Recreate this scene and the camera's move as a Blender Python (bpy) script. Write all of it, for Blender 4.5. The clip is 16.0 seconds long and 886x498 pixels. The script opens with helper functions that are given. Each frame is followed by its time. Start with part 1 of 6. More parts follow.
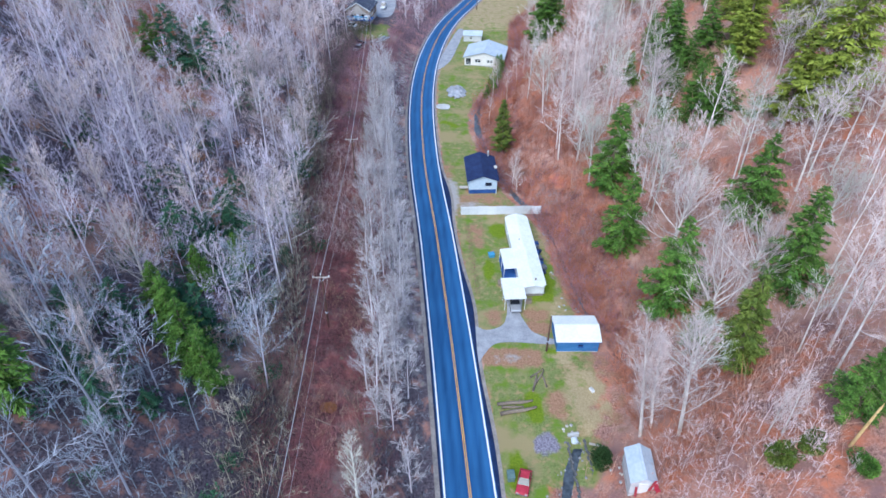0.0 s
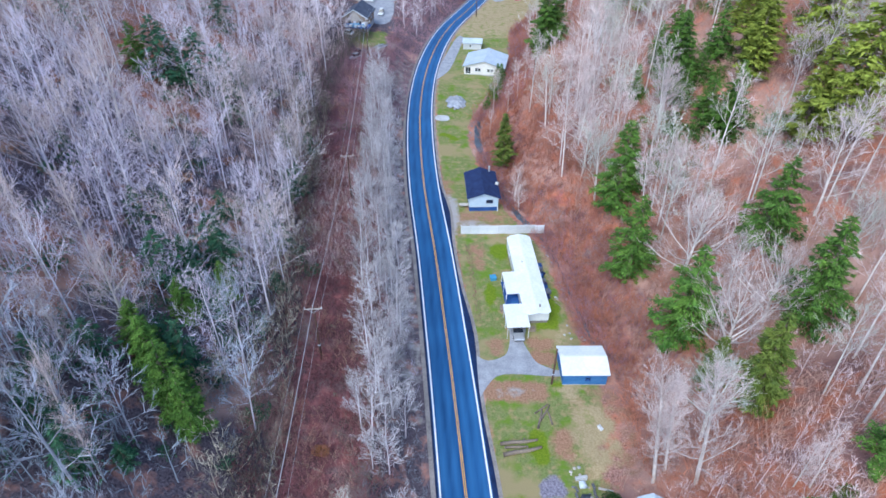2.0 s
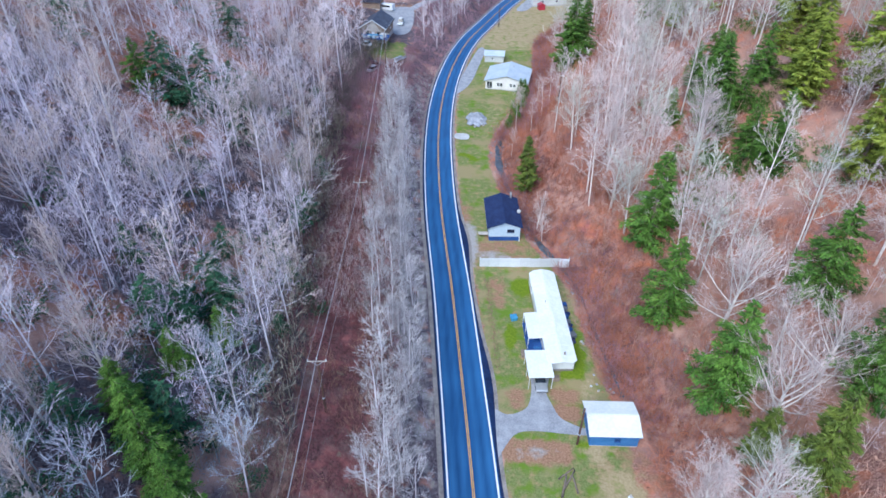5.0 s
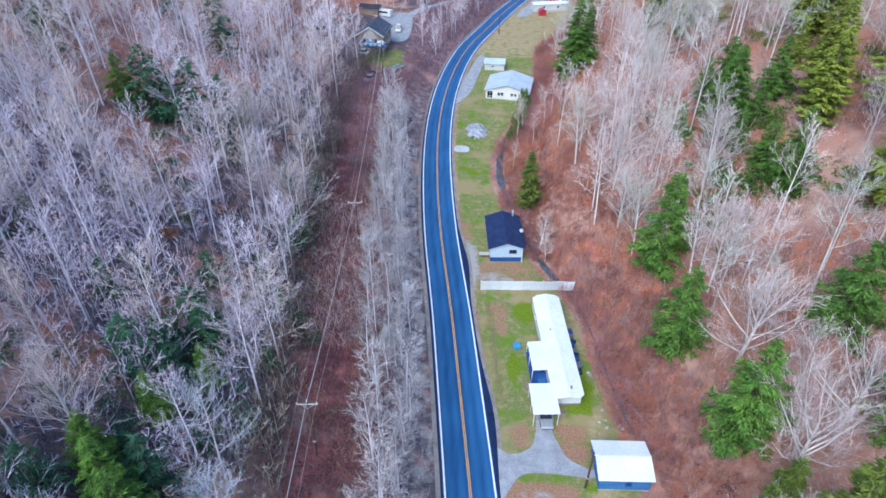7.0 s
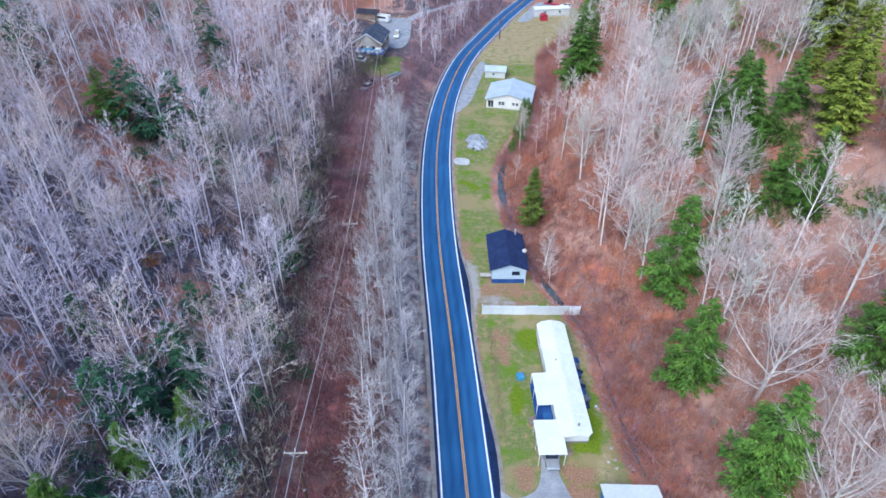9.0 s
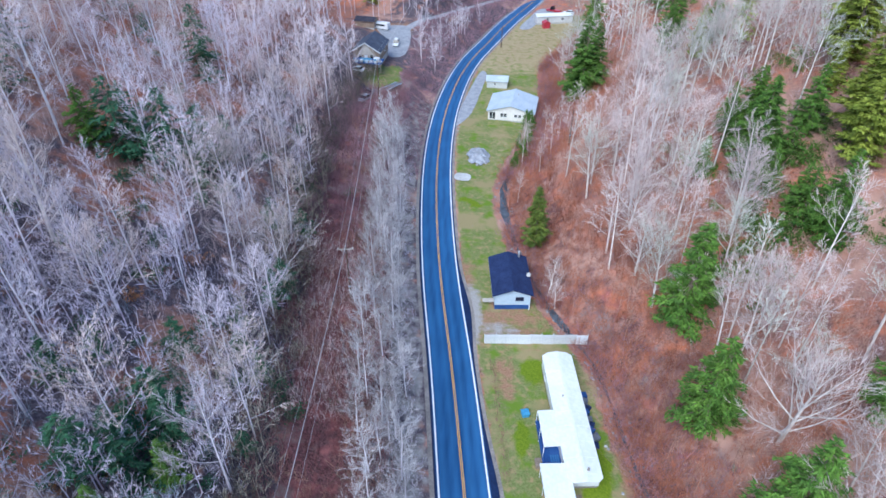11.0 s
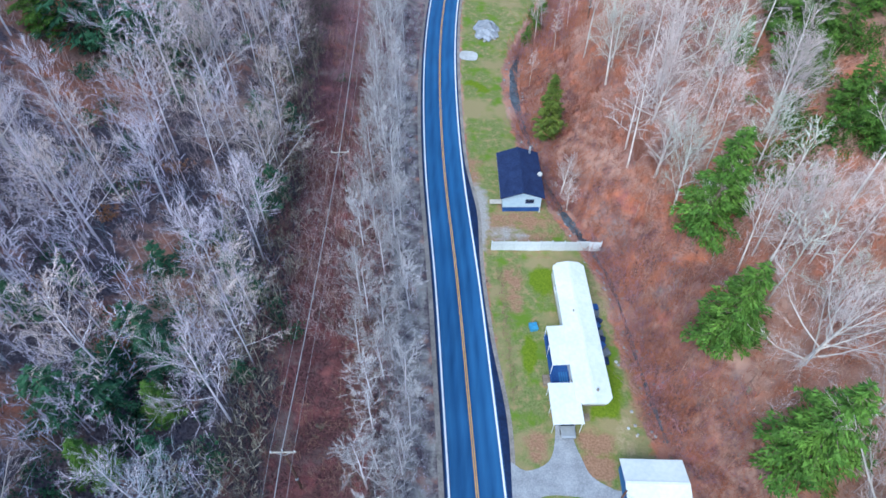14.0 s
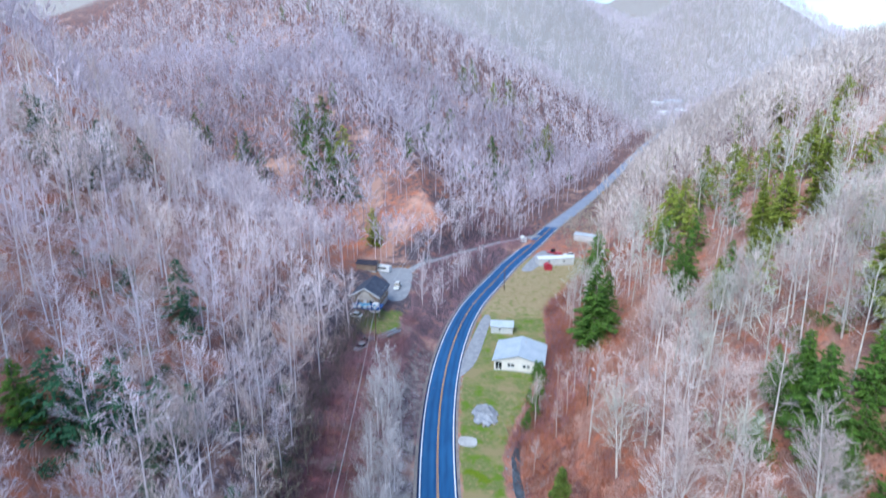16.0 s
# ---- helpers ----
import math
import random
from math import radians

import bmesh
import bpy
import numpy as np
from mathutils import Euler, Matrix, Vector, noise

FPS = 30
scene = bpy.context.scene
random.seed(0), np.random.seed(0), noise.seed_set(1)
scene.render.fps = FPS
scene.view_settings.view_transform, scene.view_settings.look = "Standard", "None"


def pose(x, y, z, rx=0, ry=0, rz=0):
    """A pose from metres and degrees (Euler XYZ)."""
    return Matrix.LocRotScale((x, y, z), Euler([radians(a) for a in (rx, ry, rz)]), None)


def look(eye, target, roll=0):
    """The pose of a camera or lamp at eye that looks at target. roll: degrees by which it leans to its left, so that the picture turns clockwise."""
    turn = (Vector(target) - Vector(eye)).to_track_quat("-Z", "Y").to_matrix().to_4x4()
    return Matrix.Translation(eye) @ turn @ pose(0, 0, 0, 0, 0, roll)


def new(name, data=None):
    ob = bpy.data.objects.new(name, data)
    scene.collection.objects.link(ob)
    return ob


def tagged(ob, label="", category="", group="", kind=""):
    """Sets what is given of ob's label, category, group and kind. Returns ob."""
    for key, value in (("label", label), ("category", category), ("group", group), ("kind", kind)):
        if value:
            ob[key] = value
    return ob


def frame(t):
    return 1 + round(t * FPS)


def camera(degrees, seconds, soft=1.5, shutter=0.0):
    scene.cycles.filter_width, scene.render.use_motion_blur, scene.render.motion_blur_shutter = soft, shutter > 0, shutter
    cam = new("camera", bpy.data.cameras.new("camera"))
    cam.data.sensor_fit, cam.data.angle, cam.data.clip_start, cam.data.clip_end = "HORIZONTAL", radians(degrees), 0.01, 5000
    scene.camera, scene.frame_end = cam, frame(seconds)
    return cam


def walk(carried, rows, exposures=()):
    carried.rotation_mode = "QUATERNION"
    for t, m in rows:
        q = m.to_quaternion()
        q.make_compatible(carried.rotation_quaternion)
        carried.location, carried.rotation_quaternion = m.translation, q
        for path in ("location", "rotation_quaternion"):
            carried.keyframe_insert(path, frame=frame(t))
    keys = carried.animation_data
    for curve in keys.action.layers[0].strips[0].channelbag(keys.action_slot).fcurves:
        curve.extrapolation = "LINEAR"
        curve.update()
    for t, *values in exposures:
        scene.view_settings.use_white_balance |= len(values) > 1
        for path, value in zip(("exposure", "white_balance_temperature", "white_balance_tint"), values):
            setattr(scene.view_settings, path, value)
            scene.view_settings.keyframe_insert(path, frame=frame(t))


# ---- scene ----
from mathutils import geometry

cam = camera(71.7, 16.0, soft=1.6, shutter=0.4)
# seconds, yaw, pitch, roll; the drone flies level at a steady pace
TURNS = [
    (0.0, 1.42, -36.94, -0.15),
    (0.5, 1.37, -36.87, -0.15),
    (1.0, 1.30, -36.84, -0.12),
    (1.5, 1.26, -36.82, -0.00),
    (2.0, 1.20, -36.80, 0.05),
    (2.5, 1.15, -36.74, 0.08),
    (3.0, 1.86, -36.71, 0.07),
    (3.5, 3.11, -36.66, -0.12),
    (4.0, 3.15, -36.63, -0.02),
    (6.5, 2.97, -36.53, 0.16),
    (7.0, 2.94, -36.50, 0.11),
    (7.5, 2.93, -36.52, 0.22),
    (8.0, 2.91, -36.52, 0.22),
    (8.5, 2.89, -36.48, 0.18),
    (9.0, 2.85, -36.48, 0.18),
    (11.5, 2.86, -36.24, 0.21),
    (12.0, 2.82, -36.22, 0.16),
    (12.5, 2.85, -36.17, 0.06),
    (13.0, 2.83, -42.49, -0.08),
    (13.5, 3.05, -48.99, -0.26),
    (14.0, 3.38, -49.05, -0.36),
    (14.5, 3.38, -42.18, -0.33),
    (15.0, 3.27, -32.71, -0.07),
    (15.5, 3.11, -23.24, 0.05),
    (16.0, 3.08, -15.60, 0.12),
]


def eye_at(t):
    return Vector((-0.189 * t, 3.192 * t, 71.1))


def gaze(yaw, pitch):
    a, b = radians(yaw), radians(pitch)
    return Vector((-math.sin(a) * math.cos(b), math.cos(a) * math.cos(b), math.sin(b)))


walk(cam, [(t, look(eye_at(t), eye_at(t) + gaze(yaw, pitch), roll)) for t, yaw, pitch, roll in TURNS],
     exposures=[(0.0, 0.94, 5720, 5), (12.3, 0.92, 5720, 4), (13.4, 0.92, 5660, -1), (14.6, 0.94, 5660, -1), (15.3, 0.92, 5720, 3), (16.0, 0.86, 5720, 3)])

# ---- world and sun ----
SUN_EL, SUN_AZ = 48.0, 205.0
world = bpy.data.worlds.new("overcast_evening")
scene.world = world
world.use_nodes = True
wn = world.node_tree.nodes
sky = wn.new("ShaderNodeTexSky")
sky.sky_type, sky.sun_disc = "NISHITA", False
sky.sun_elevation, sky.sun_rotation = radians(SUN_EL), radians(SUN_AZ)
sky.air_density, sky.dust_density, sky.ozone_density = 1.0, 0.6, 1.5
wn["Background"].inputs["Strength"].default_value = 0.13
world.node_tree.links.new(sky.outputs[0], wn["Background"].inputs["Color"])
sun = new("sun", bpy.data.lights.new("sun", "SUN"))
sun.data.energy, sun.data.angle, sun.data.color = 1.85, radians(42), (1.0, 0.95, 0.9)
sun.matrix_world = look((0, 0, 300), (-math.sin(radians(SUN_AZ)), -math.cos(radians(SUN_AZ)), 300 - math.tan(radians(SUN_EL))))

# ---- materials ----
def mat(name, low, high, scale=3.0, rough=0.8, bump=0.0, metal=0.0, fine=0.0, vary=0.0, island=0.0, spec=0.3, detail=6.0, stretch=None):
    """Two base colours mixed by noise at two scales, with relief; vary and island change the value from piece to piece."""
    m = bpy.data.materials.new(name)
    m.use_nodes = True
    n, l = m.node_tree.nodes, m.node_tree.links
    b = n["Principled BSDF"]
    b.inputs["Roughness"].default_value, b.inputs["Metallic"].default_value = rough, metal
    b.inputs["Specular IOR Level"].default_value = spec
    co = n.new("ShaderNodeTexCoord").outputs["Object"]
    if stretch:
        mp = n.new("ShaderNodeMapping")
        mp.inputs["Scale"].default_value = stretch
        l.new(co, mp.inputs["Vector"])
        co = mp.outputs["Vector"]
    t1, t2 = n.new("ShaderNodeTexNoise"), n.new("ShaderNodeTexNoise")
    t1.inputs["Scale"].default_value, t1.inputs["Detail"].default_value = scale, detail
    t2.inputs["Scale"].default_value, t2.inputs["Detail"].default_value = scale * 0.13, 3.0
    for t in (t1, t2):
        l.new(co, t.inputs["Vector"])
    add = n.new("ShaderNodeMath")
    add.operation = "ADD"
    l.new(t1.outputs["Fac"], add.inputs[0])
    l.new(t2.outputs["Fac"], add.inputs[1])
    rng = n.new("ShaderNodeMapRange")
    rng.inputs["From Min"].default_value, rng.inputs["From Max"].default_value = 0.75, 1.25
    l.new(add.outputs[0], rng.inputs["Value"])
    mix = n.new("ShaderNodeMix")
    mix.data_type = "RGBA"
    mix.inputs["A"].default_value, mix.inputs["B"].default_value = (*low, 1), (*high, 1)
    l.new(rng.outputs["Result"], mix.inputs["Factor"])
    out = mix.outputs["Result"]
    for amount, node, socket in ((vary, "ShaderNodeObjectInfo", "Random"), (island, "ShaderNodeNewGeometry", "Random Per Island")):
        if amount:
            r = n.new(node).outputs[socket]
            mr = n.new("ShaderNodeMapRange")
            mr.inputs["To Min"].default_value, mr.inputs["To Max"].default_value = 1 - amount, 1 + amount
            l.new(r, mr.inputs["Value"])
            hsv = n.new("ShaderNodeHueSaturation")
            l.new(mr.outputs["Result"], hsv.inputs["Value"])
            l.new(out, hsv.inputs["Color"])
            out = hsv.outputs["Color"]
    l.new(out, b.inputs["Base Color"])
    if bump:
        bp = n.new("ShaderNodeBump")
        bp.inputs["Strength"].default_value, bp.inputs["Distance"].default_value = bump, 0.05
        l.new(t1.outputs["Fac"], bp.inputs["Height"])
        l.new(bp.outputs["Normal"], b.inputs["Normal"])
    return m


ASPHALT = mat("damp_blue_asphalt", (0.006, 0.042, 0.135), (0.022, 0.1, 0.265), 1.2, 0.6, 0.15, spec=0.3, stretch=(1.0, 0.12, 1.0))
# the road's far stretch: distance haze put into a paler surface colour
ASPHALT_HAZE = mat("haze_pale_asphalt", (0.24, 0.28, 0.38), (0.34, 0.38, 0.48), 1.2, 0.7, 0.1)
ASPHALT_EDGE = mat("dark_asphalt_edge", (0.005, 0.012, 0.05), (0.014, 0.032, 0.1), 3, 0.6, 0.3)
LINE_WHITE = mat("white_road_paint", (0.74, 0.76, 0.8), (0.88, 0.88, 0.9), 6, 0.6)
LINE_YELLOW = mat("orange_yellow_road_paint", (0.6, 0.32, 0.07), (0.76, 0.44, 0.13), 6, 0.6)
GRAVEL = mat("pale_gravel", (0.26, 0.27, 0.3), (0.42, 0.43, 0.47), 5, 0.95, 0.6)
SHOULDER = mat("gravel_shoulder", (0.2, 0.18, 0.17), (0.36, 0.32, 0.3), 4, 0.95, 0.5)
WHITE_METAL = mat("white_roof_metal", (0.72, 0.76, 0.78), (0.85, 0.87, 0.88), 2, 0.45)
WHITE_WALL = mat("white_siding", (0.55, 0.57, 0.6), (0.68, 0.7, 0.72), 2, 0.6)
CREAM_WALL = mat("cream_siding", (0.76, 0.73, 0.71), (0.87, 0.85, 0.83), 2, 0.6)
PALE_BLUE_WALL = mat("pale_blue_siding", (0.45, 0.58, 0.7), (0.56, 0.68, 0.78), 2, 0.6)
BLUE_WALL = mat("blue_siding", (0.045, 0.16, 0.4), (0.075, 0.22, 0.5), 2, 0.7, stretch=(1, 1, 4))
NAVY_ROOF = mat("navy_shingle_roof", (0.012, 0.022, 0.075), (0.028, 0.048, 0.135), 4, 0.75, 0.4)
GREY_METAL = mat("grey_metal_roof", (0.42, 0.5, 0.6), (0.58, 0.64, 0.72), 2, 0.5)
GREEN_METAL = mat("dull_green_metal", (0.09, 0.15, 0.15), (0.15, 0.23, 0.22), 3, 0.6)
DARK_BLUE = mat("dark_blue_paint", (0.02, 0.07, 0.24), (0.04, 0.11, 0.34), 3, 0.6)
DARK_ROOF = mat("dark_brown_roof", (0.03, 0.03, 0.05), (0.07, 0.065, 0.085), 3, 0.8)
CABIN_ROOF = mat("slate_blue_cabin_roof", (0.045, 0.055, 0.09), (0.1, 0.115, 0.16), 3, 0.8, 0.3)
CABIN_LOG = mat("weathered_cabin_boards", (0.26, 0.2, 0.16), (0.42, 0.32, 0.25), 4, 0.85, 0.3)
FENCE_WOOD = mat("pale_weathered_fence", (0.58, 0.61, 0.66), (0.74, 0.77, 0.81), 4, 0.85, 0.3, vary=0.14)
WOOD = mat("grey_brown_wood", (0.2, 0.16, 0.13), (0.34, 0.27, 0.21), 5, 0.85, 0.4)
POLE_WOOD = mat("tarred_pole_wood", (0.07, 0.04, 0.035), (0.14, 0.08, 0.06), 5, 0.9, 0.3)
PALE_WOOD = mat("pale_bleached_wood", (0.42, 0.38, 0.35), (0.6, 0.55, 0.5), 5, 0.85, 0.3)
PINE_BARE = mat("barkless_yellow_wood", (0.45, 0.3, 0.12), (0.65, 0.46, 0.22), 5, 0.8, 0.3)
WIRE = mat("weathered_wire", (0.5, 0.5, 0.52), (0.66, 0.66, 0.68), 5, 0.5, metal=0.3)
STONE = mat("grey_stone", (0.2, 0.2, 0.22), (0.4, 0.39, 0.4), 3, 0.9, 0.5, island=0.25)
DARK_STONE = mat("mossy_dark_stone", (0.07, 0.075, 0.08), (0.2, 0.2, 0.21), 3, 0.9, 0.5)
CONCRETE = mat("pale_concrete", (0.42, 0.42, 0.43), (0.6, 0.6, 0.6), 2, 0.9, 0.3)
GLASS = mat("dark_window_glass", (0.012, 0.016, 0.025), (0.02, 0.026, 0.035), 1, 0.08, spec=0.6)
RED = mat("red_car_paint", (0.35, 0.03, 0.05), (0.48, 0.05, 0.08), 2, 0.3)
WHITE_PAINT = mat("white_car_paint", (0.7, 0.72, 0.75), (0.8, 0.82, 0.84), 2, 0.3)
GREY_PAINT = mat("grey_car_paint", (0.12, 0.13, 0.16), (0.2, 0.21, 0.24), 2, 0.3)
SILVER = mat("silver_car_paint", (0.35, 0.38, 0.42), (0.48, 0.5, 0.54), 2, 0.3, metal=0.4)
RUBBER = mat("black_rubber", (0.012, 0.012, 0.013), (0.025, 0.025, 0.026), 6, 0.85)
TARP_BLUE = mat("blue_tarp", (0.05, 0.22, 0.42), (0.1, 0.36, 0.58), 3, 0.5)
TARP_GREY = mat("grey_tarp", (0.22, 0.24, 0.28), (0.42, 0.44, 0.5), 1.2, 0.55, 0.6)
WATER = mat("grey_stream_water", (0.03, 0.036, 0.045), (0.13, 0.155, 0.19), 1.5, 0.3, 0.4, spec=0.35)
BARK = mat("pale_grey_bark", (0.62, 0.6, 0.66), (0.92, 0.88, 0.92), 1.2, 0.9, 0.3, vary=0.18)
BARK_WARM = mat("pale_warm_bark", (0.56, 0.52, 0.49), (0.9, 0.84, 0.8), 1.2, 0.9, 0.3, vary=0.18)
# darker than the other barks, for the lowest trees on the left
BARK_DIM = mat("darker_grey_bark", (0.42, 0.41, 0.47), (0.72, 0.7, 0.77), 1.2, 0.9, 0.3, vary=0.18)
SYCAMORE = mat("chalky_sycamore_bark", (0.66, 0.68, 0.62), (0.92, 0.92, 0.86), 1.2, 0.9, 0.3)
TWIGS = mat("lilac_grey_twigs", (0.56, 0.5, 0.58), (0.86, 0.78, 0.85), 1.5, 0.9, vary=0.2)
TWIGS_BLUE = mat("blue_grey_twigs", (0.28, 0.32, 0.385), (0.56, 0.595, 0.68), 1.5, 0.9, vary=0.2)
TWIGS_MOSSY = mat("mossy_grey_twigs", (0.44, 0.44, 0.38), (0.68, 0.67, 0.6), 1.5, 0.9, vary=0.2)
TWIGS_ROW = mat("grey_roadside_twigs", (0.42, 0.4, 0.42), (0.66, 0.63, 0.645), 1.5, 0.9, vary=0.25)
TWIGS_PINK = mat("pinkish_twigs", (0.54, 0.455, 0.435), (0.84, 0.71, 0.68), 1.5, 0.9, vary=0.2)
WOODS_BARK = mat("grey_woods_bark", (0.6, 0.53, 0.58), (0.95, 0.86, 0.89), 0.06, 0.9, detail=2.0, island=0.2)
WOODS_BLUE = mat("blue_grey_woods_bark", (0.3, 0.34, 0.41), (0.63, 0.64, 0.73), 0.06, 0.9, detail=2.0, island=0.2)
WOODS_MOSSY = mat("mossy_grey_woods_bark", (0.44, 0.43, 0.38), (0.72, 0.7, 0.63), 0.06, 0.9, detail=2.0, island=0.2)
# the lilac tint of distance haze is put into this bark
WOODS_HILL = mat("hazy_lilac_hill_woods_bark", (0.44, 0.385, 0.455), (0.74, 0.665, 0.745), 0.035, 0.9, detail=3.0, island=0.3)
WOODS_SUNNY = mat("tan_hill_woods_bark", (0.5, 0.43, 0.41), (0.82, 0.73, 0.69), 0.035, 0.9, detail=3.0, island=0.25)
# paler and flatter, with the haze of the farthest ridges in the colour
WOODS_FAR = mat("haze_pale_far_woods_bark", (0.56, 0.5, 0.56), (0.78, 0.71, 0.76), 0.02, 0.9, detail=2.0, island=0.2)
WOODS_TAN = mat("pinkish_woods_bark", (0.56, 0.5, 0.485), (0.88, 0.8, 0.775), 0.06, 0.9, detail=2.0, island=0.2)
BRUSH = mat("reddish_brush", (0.13, 0.048, 0.06), (0.37, 0.155, 0.165), 0.12, 0.9, detail=3.0, island=0.3)
BRUSH_MAUVE = mat("mauve_brush", (0.2, 0.1, 0.13), (0.5, 0.31, 0.36), 0.12, 0.9, detail=3.0, island=0.3)
BRUSH_RUST = mat("rust_brush", (0.24, 0.08, 0.05), (0.6, 0.25, 0.15), 0.12, 0.9, detail=3.0, island=0.3)
BRUSH_GREY = mat("lilac_grey_brush", (0.16, 0.21, 0.245), (0.36, 0.4, 0.46), 0.12, 0.9, detail=3.0, island=0.3)
BRUSH_PINK = mat("pinkish_saplings", (0.47, 0.36, 0.36), (0.76, 0.61, 0.6), 0.12, 0.9, detail=3.0, island=0.3)
BRUSH_RUSSET = mat("russet_saplings", (0.33, 0.18, 0.13), (0.62, 0.4, 0.32), 0.12, 0.9, detail=3.0, island=0.3)
BRUSH_EDGE = mat("olive_tan_shrubs", (0.11, 0.1, 0.08), (0.29, 0.26, 0.21), 0.12, 0.9, detail=3.0, island=0.3)
BRUSH_LILAC = mat("pale_lilac_brush", (0.47, 0.43, 0.53), (0.82, 0.75, 0.87), 0.12, 0.9, detail=3.0, island=0.3)
BRUSH_TAN = mat("tan_brush", (0.3, 0.27, 0.2), (0.54, 0.49, 0.4), 0.12, 0.9, detail=3.0, island=0.3)
NEEDLES = mat("green_needles", (0.05, 0.125, 0.02), (0.16, 0.29, 0.045), 0.6, 0.7, island=0.5, vary=0.15)
NEEDLES_DARK = mat("dark_clipped_leaves", (0.015, 0.045, 0.012), (0.05, 0.1, 0.025), 0.6, 0.7, island=0.3)
NEEDLES_LAUREL = mat("olive_laurel_leaves", (0.07, 0.12, 0.02), (0.2, 0.25, 0.045), 0.6, 0.7, island=0.4)
NEEDLES_OLIVE = mat("olive_needles", (0.17, 0.225, 0.03), (0.4, 0.45, 0.075), 0.6, 0.7, island=0.3, vary=0.15)
NEEDLES_TEAL = mat("blue_green_needles", (0.022, 0.085, 0.045), (0.08, 0.2, 0.1), 0.6, 0.7, island=0.3, vary=0.15)
DRY_LEAVES = mat("rust_dry_leaves", (0.3, 0.13, 0.06), (0.45, 0.22, 0.11), 1, 0.9, island=0.3)


def ground_material():
    """Leaf litter, brush floor, lawn and bare earth, each with its own grain, laid out by the zones of the ground."""
    m = bpy.data.materials.new("forest_floor_and_lawn")
    m.use_nodes = True
    n, l = m.node_tree.nodes, m.node_tree.links
    b = n["Principled BSDF"]
    b.inputs["Roughness"].default_value, b.inputs["Specular IOR Level"].default_value = 0.95, 0.1
    co = n.new("ShaderNodeTexCoord").outputs["Object"]

    def noise_tex(scale, detail=6.0, rough=0.6):
        t = n.new("ShaderNodeTexNoise")
        t.inputs["Scale"].default_value, t.inputs["Detail"].default_value, t.inputs["Roughness"].default_value = scale, detail, rough
        l.new(co, t.inputs["Vector"])
        return t.outputs["Fac"]

    def spread(v, lo, hi):
        r = n.new("ShaderNodeMapRange")
        r.inputs["From Min"].default_value, r.inputs["From Max"].default_value = lo, hi
        l.new(v, r.inputs["Value"])
        return r.outputs["Result"]

    def mixed(f, a, c):
        x = n.new("ShaderNodeMix")
        x.data_type = "RGBA"
        for key, v in (("Factor", f), ("A", a), ("B", c)):
            if isinstance(v, tuple):
                x.inputs[key].default_value = (*v, 1)
            else:
                l.new(v, x.inputs[key])
        return x.outputs["Result"]

    big, mid, fine = noise_tex(0.045, 4), noise_tex(0.35, 6), noise_tex(3.5, 6, 0.7)
    litter = mixed(spread(fine, 0.35, 0.65), (0.16, 0.078, 0.066), (0.53, 0.31, 0.255))
    litter = mixed(spread(mid, 0.43, 0.64), litter, (0.55, 0.2, 0.115))
    litter = mixed(spread(noise_tex(1.3, 5, 0.7), 0.57, 0.69), litter, (0.1, 0.05, 0.045))
    litter = mixed(spread(noise_tex(0.16, 5, 0.65), 0.52, 0.62), litter, (0.27, 0.15, 0.14))
    litter = mixed(spread(big, 0.5, 0.64), litter, (0.55, 0.345, 0.28))
    floor = mixed(spread(fine, 0.35, 0.65), (0.055, 0.027, 0.033), (0.28, 0.15, 0.15))
    floor = mixed(spread(mid, 0.5, 0.68), floor, (0.4, 0.15, 0.145))
    floor = mixed(spread(noise_tex(0.13, 4), 0.53, 0.66), floor, (0.3, 0.23, 0.22))
    # litter under the woods, its colours darkened to carry the shade there
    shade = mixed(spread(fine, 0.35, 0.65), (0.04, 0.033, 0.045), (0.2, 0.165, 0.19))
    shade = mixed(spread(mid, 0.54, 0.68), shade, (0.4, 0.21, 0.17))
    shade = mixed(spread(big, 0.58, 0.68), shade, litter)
    lawn = mixed(spread(fine, 0.3, 0.7), (0.115, 0.155, 0.045), (0.27, 0.3, 0.115))
    lawn = mixed(spread(noise_tex(0.9, 5), 0.5, 0.66), lawn, (0.36, 0.27, 0.14))
    lawn = mixed(spread(noise_tex(0.3, 4), 0.5, 0.62), lawn, (0.15, 0.235, 0.03))
    lawn = mixed(spread(noise_tex(0.11, 3), 0.5, 0.62), lawn, (0.33, 0.27, 0.14))
    lush = mixed(spread(fine, 0.3, 0.7), (0.1, 0.165, 0.012), (0.22, 0.29, 0.025))
    dry = mixed(spread(fine, 0.3, 0.7), (0.3, 0.235, 0.13), (0.5, 0.4, 0.24))
    rubble = mixed(spread(fine, 0.35, 0.65), (0.1, 0.09, 0.13), (0.38, 0.35, 0.42))
    # grit of yards and bank; far up the valley it paints haze
    grit_haze = mixed(spread(fine, 0.3, 0.7), (0.27, 0.25, 0.24), (0.5, 0.47, 0.45))
    earth = mixed(spread(fine, 0.3, 0.7), (0.22, 0.115, 0.065), (0.46, 0.28, 0.19))
    zone = n.new("ShaderNodeAttribute")
    zone.attribute_name = "zone"
    sep = n.new("ShaderNodeSeparateColor")
    l.new(zone.outputs["Color"], sep.inputs["Color"])
    ragged = spread(noise_tex(0.5, 5), 0.2, 0.8)

    def edge(v):
        """A zone's mask with a ragged border."""
        a = n.new("ShaderNodeMath")
        a.operation = "ADD"
        l.new(v, a.inputs[0])
        l.new(ragged, a.inputs[1])
        return spread(a.outputs[0], 0.8, 1.2)

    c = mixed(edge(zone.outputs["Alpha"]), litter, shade)
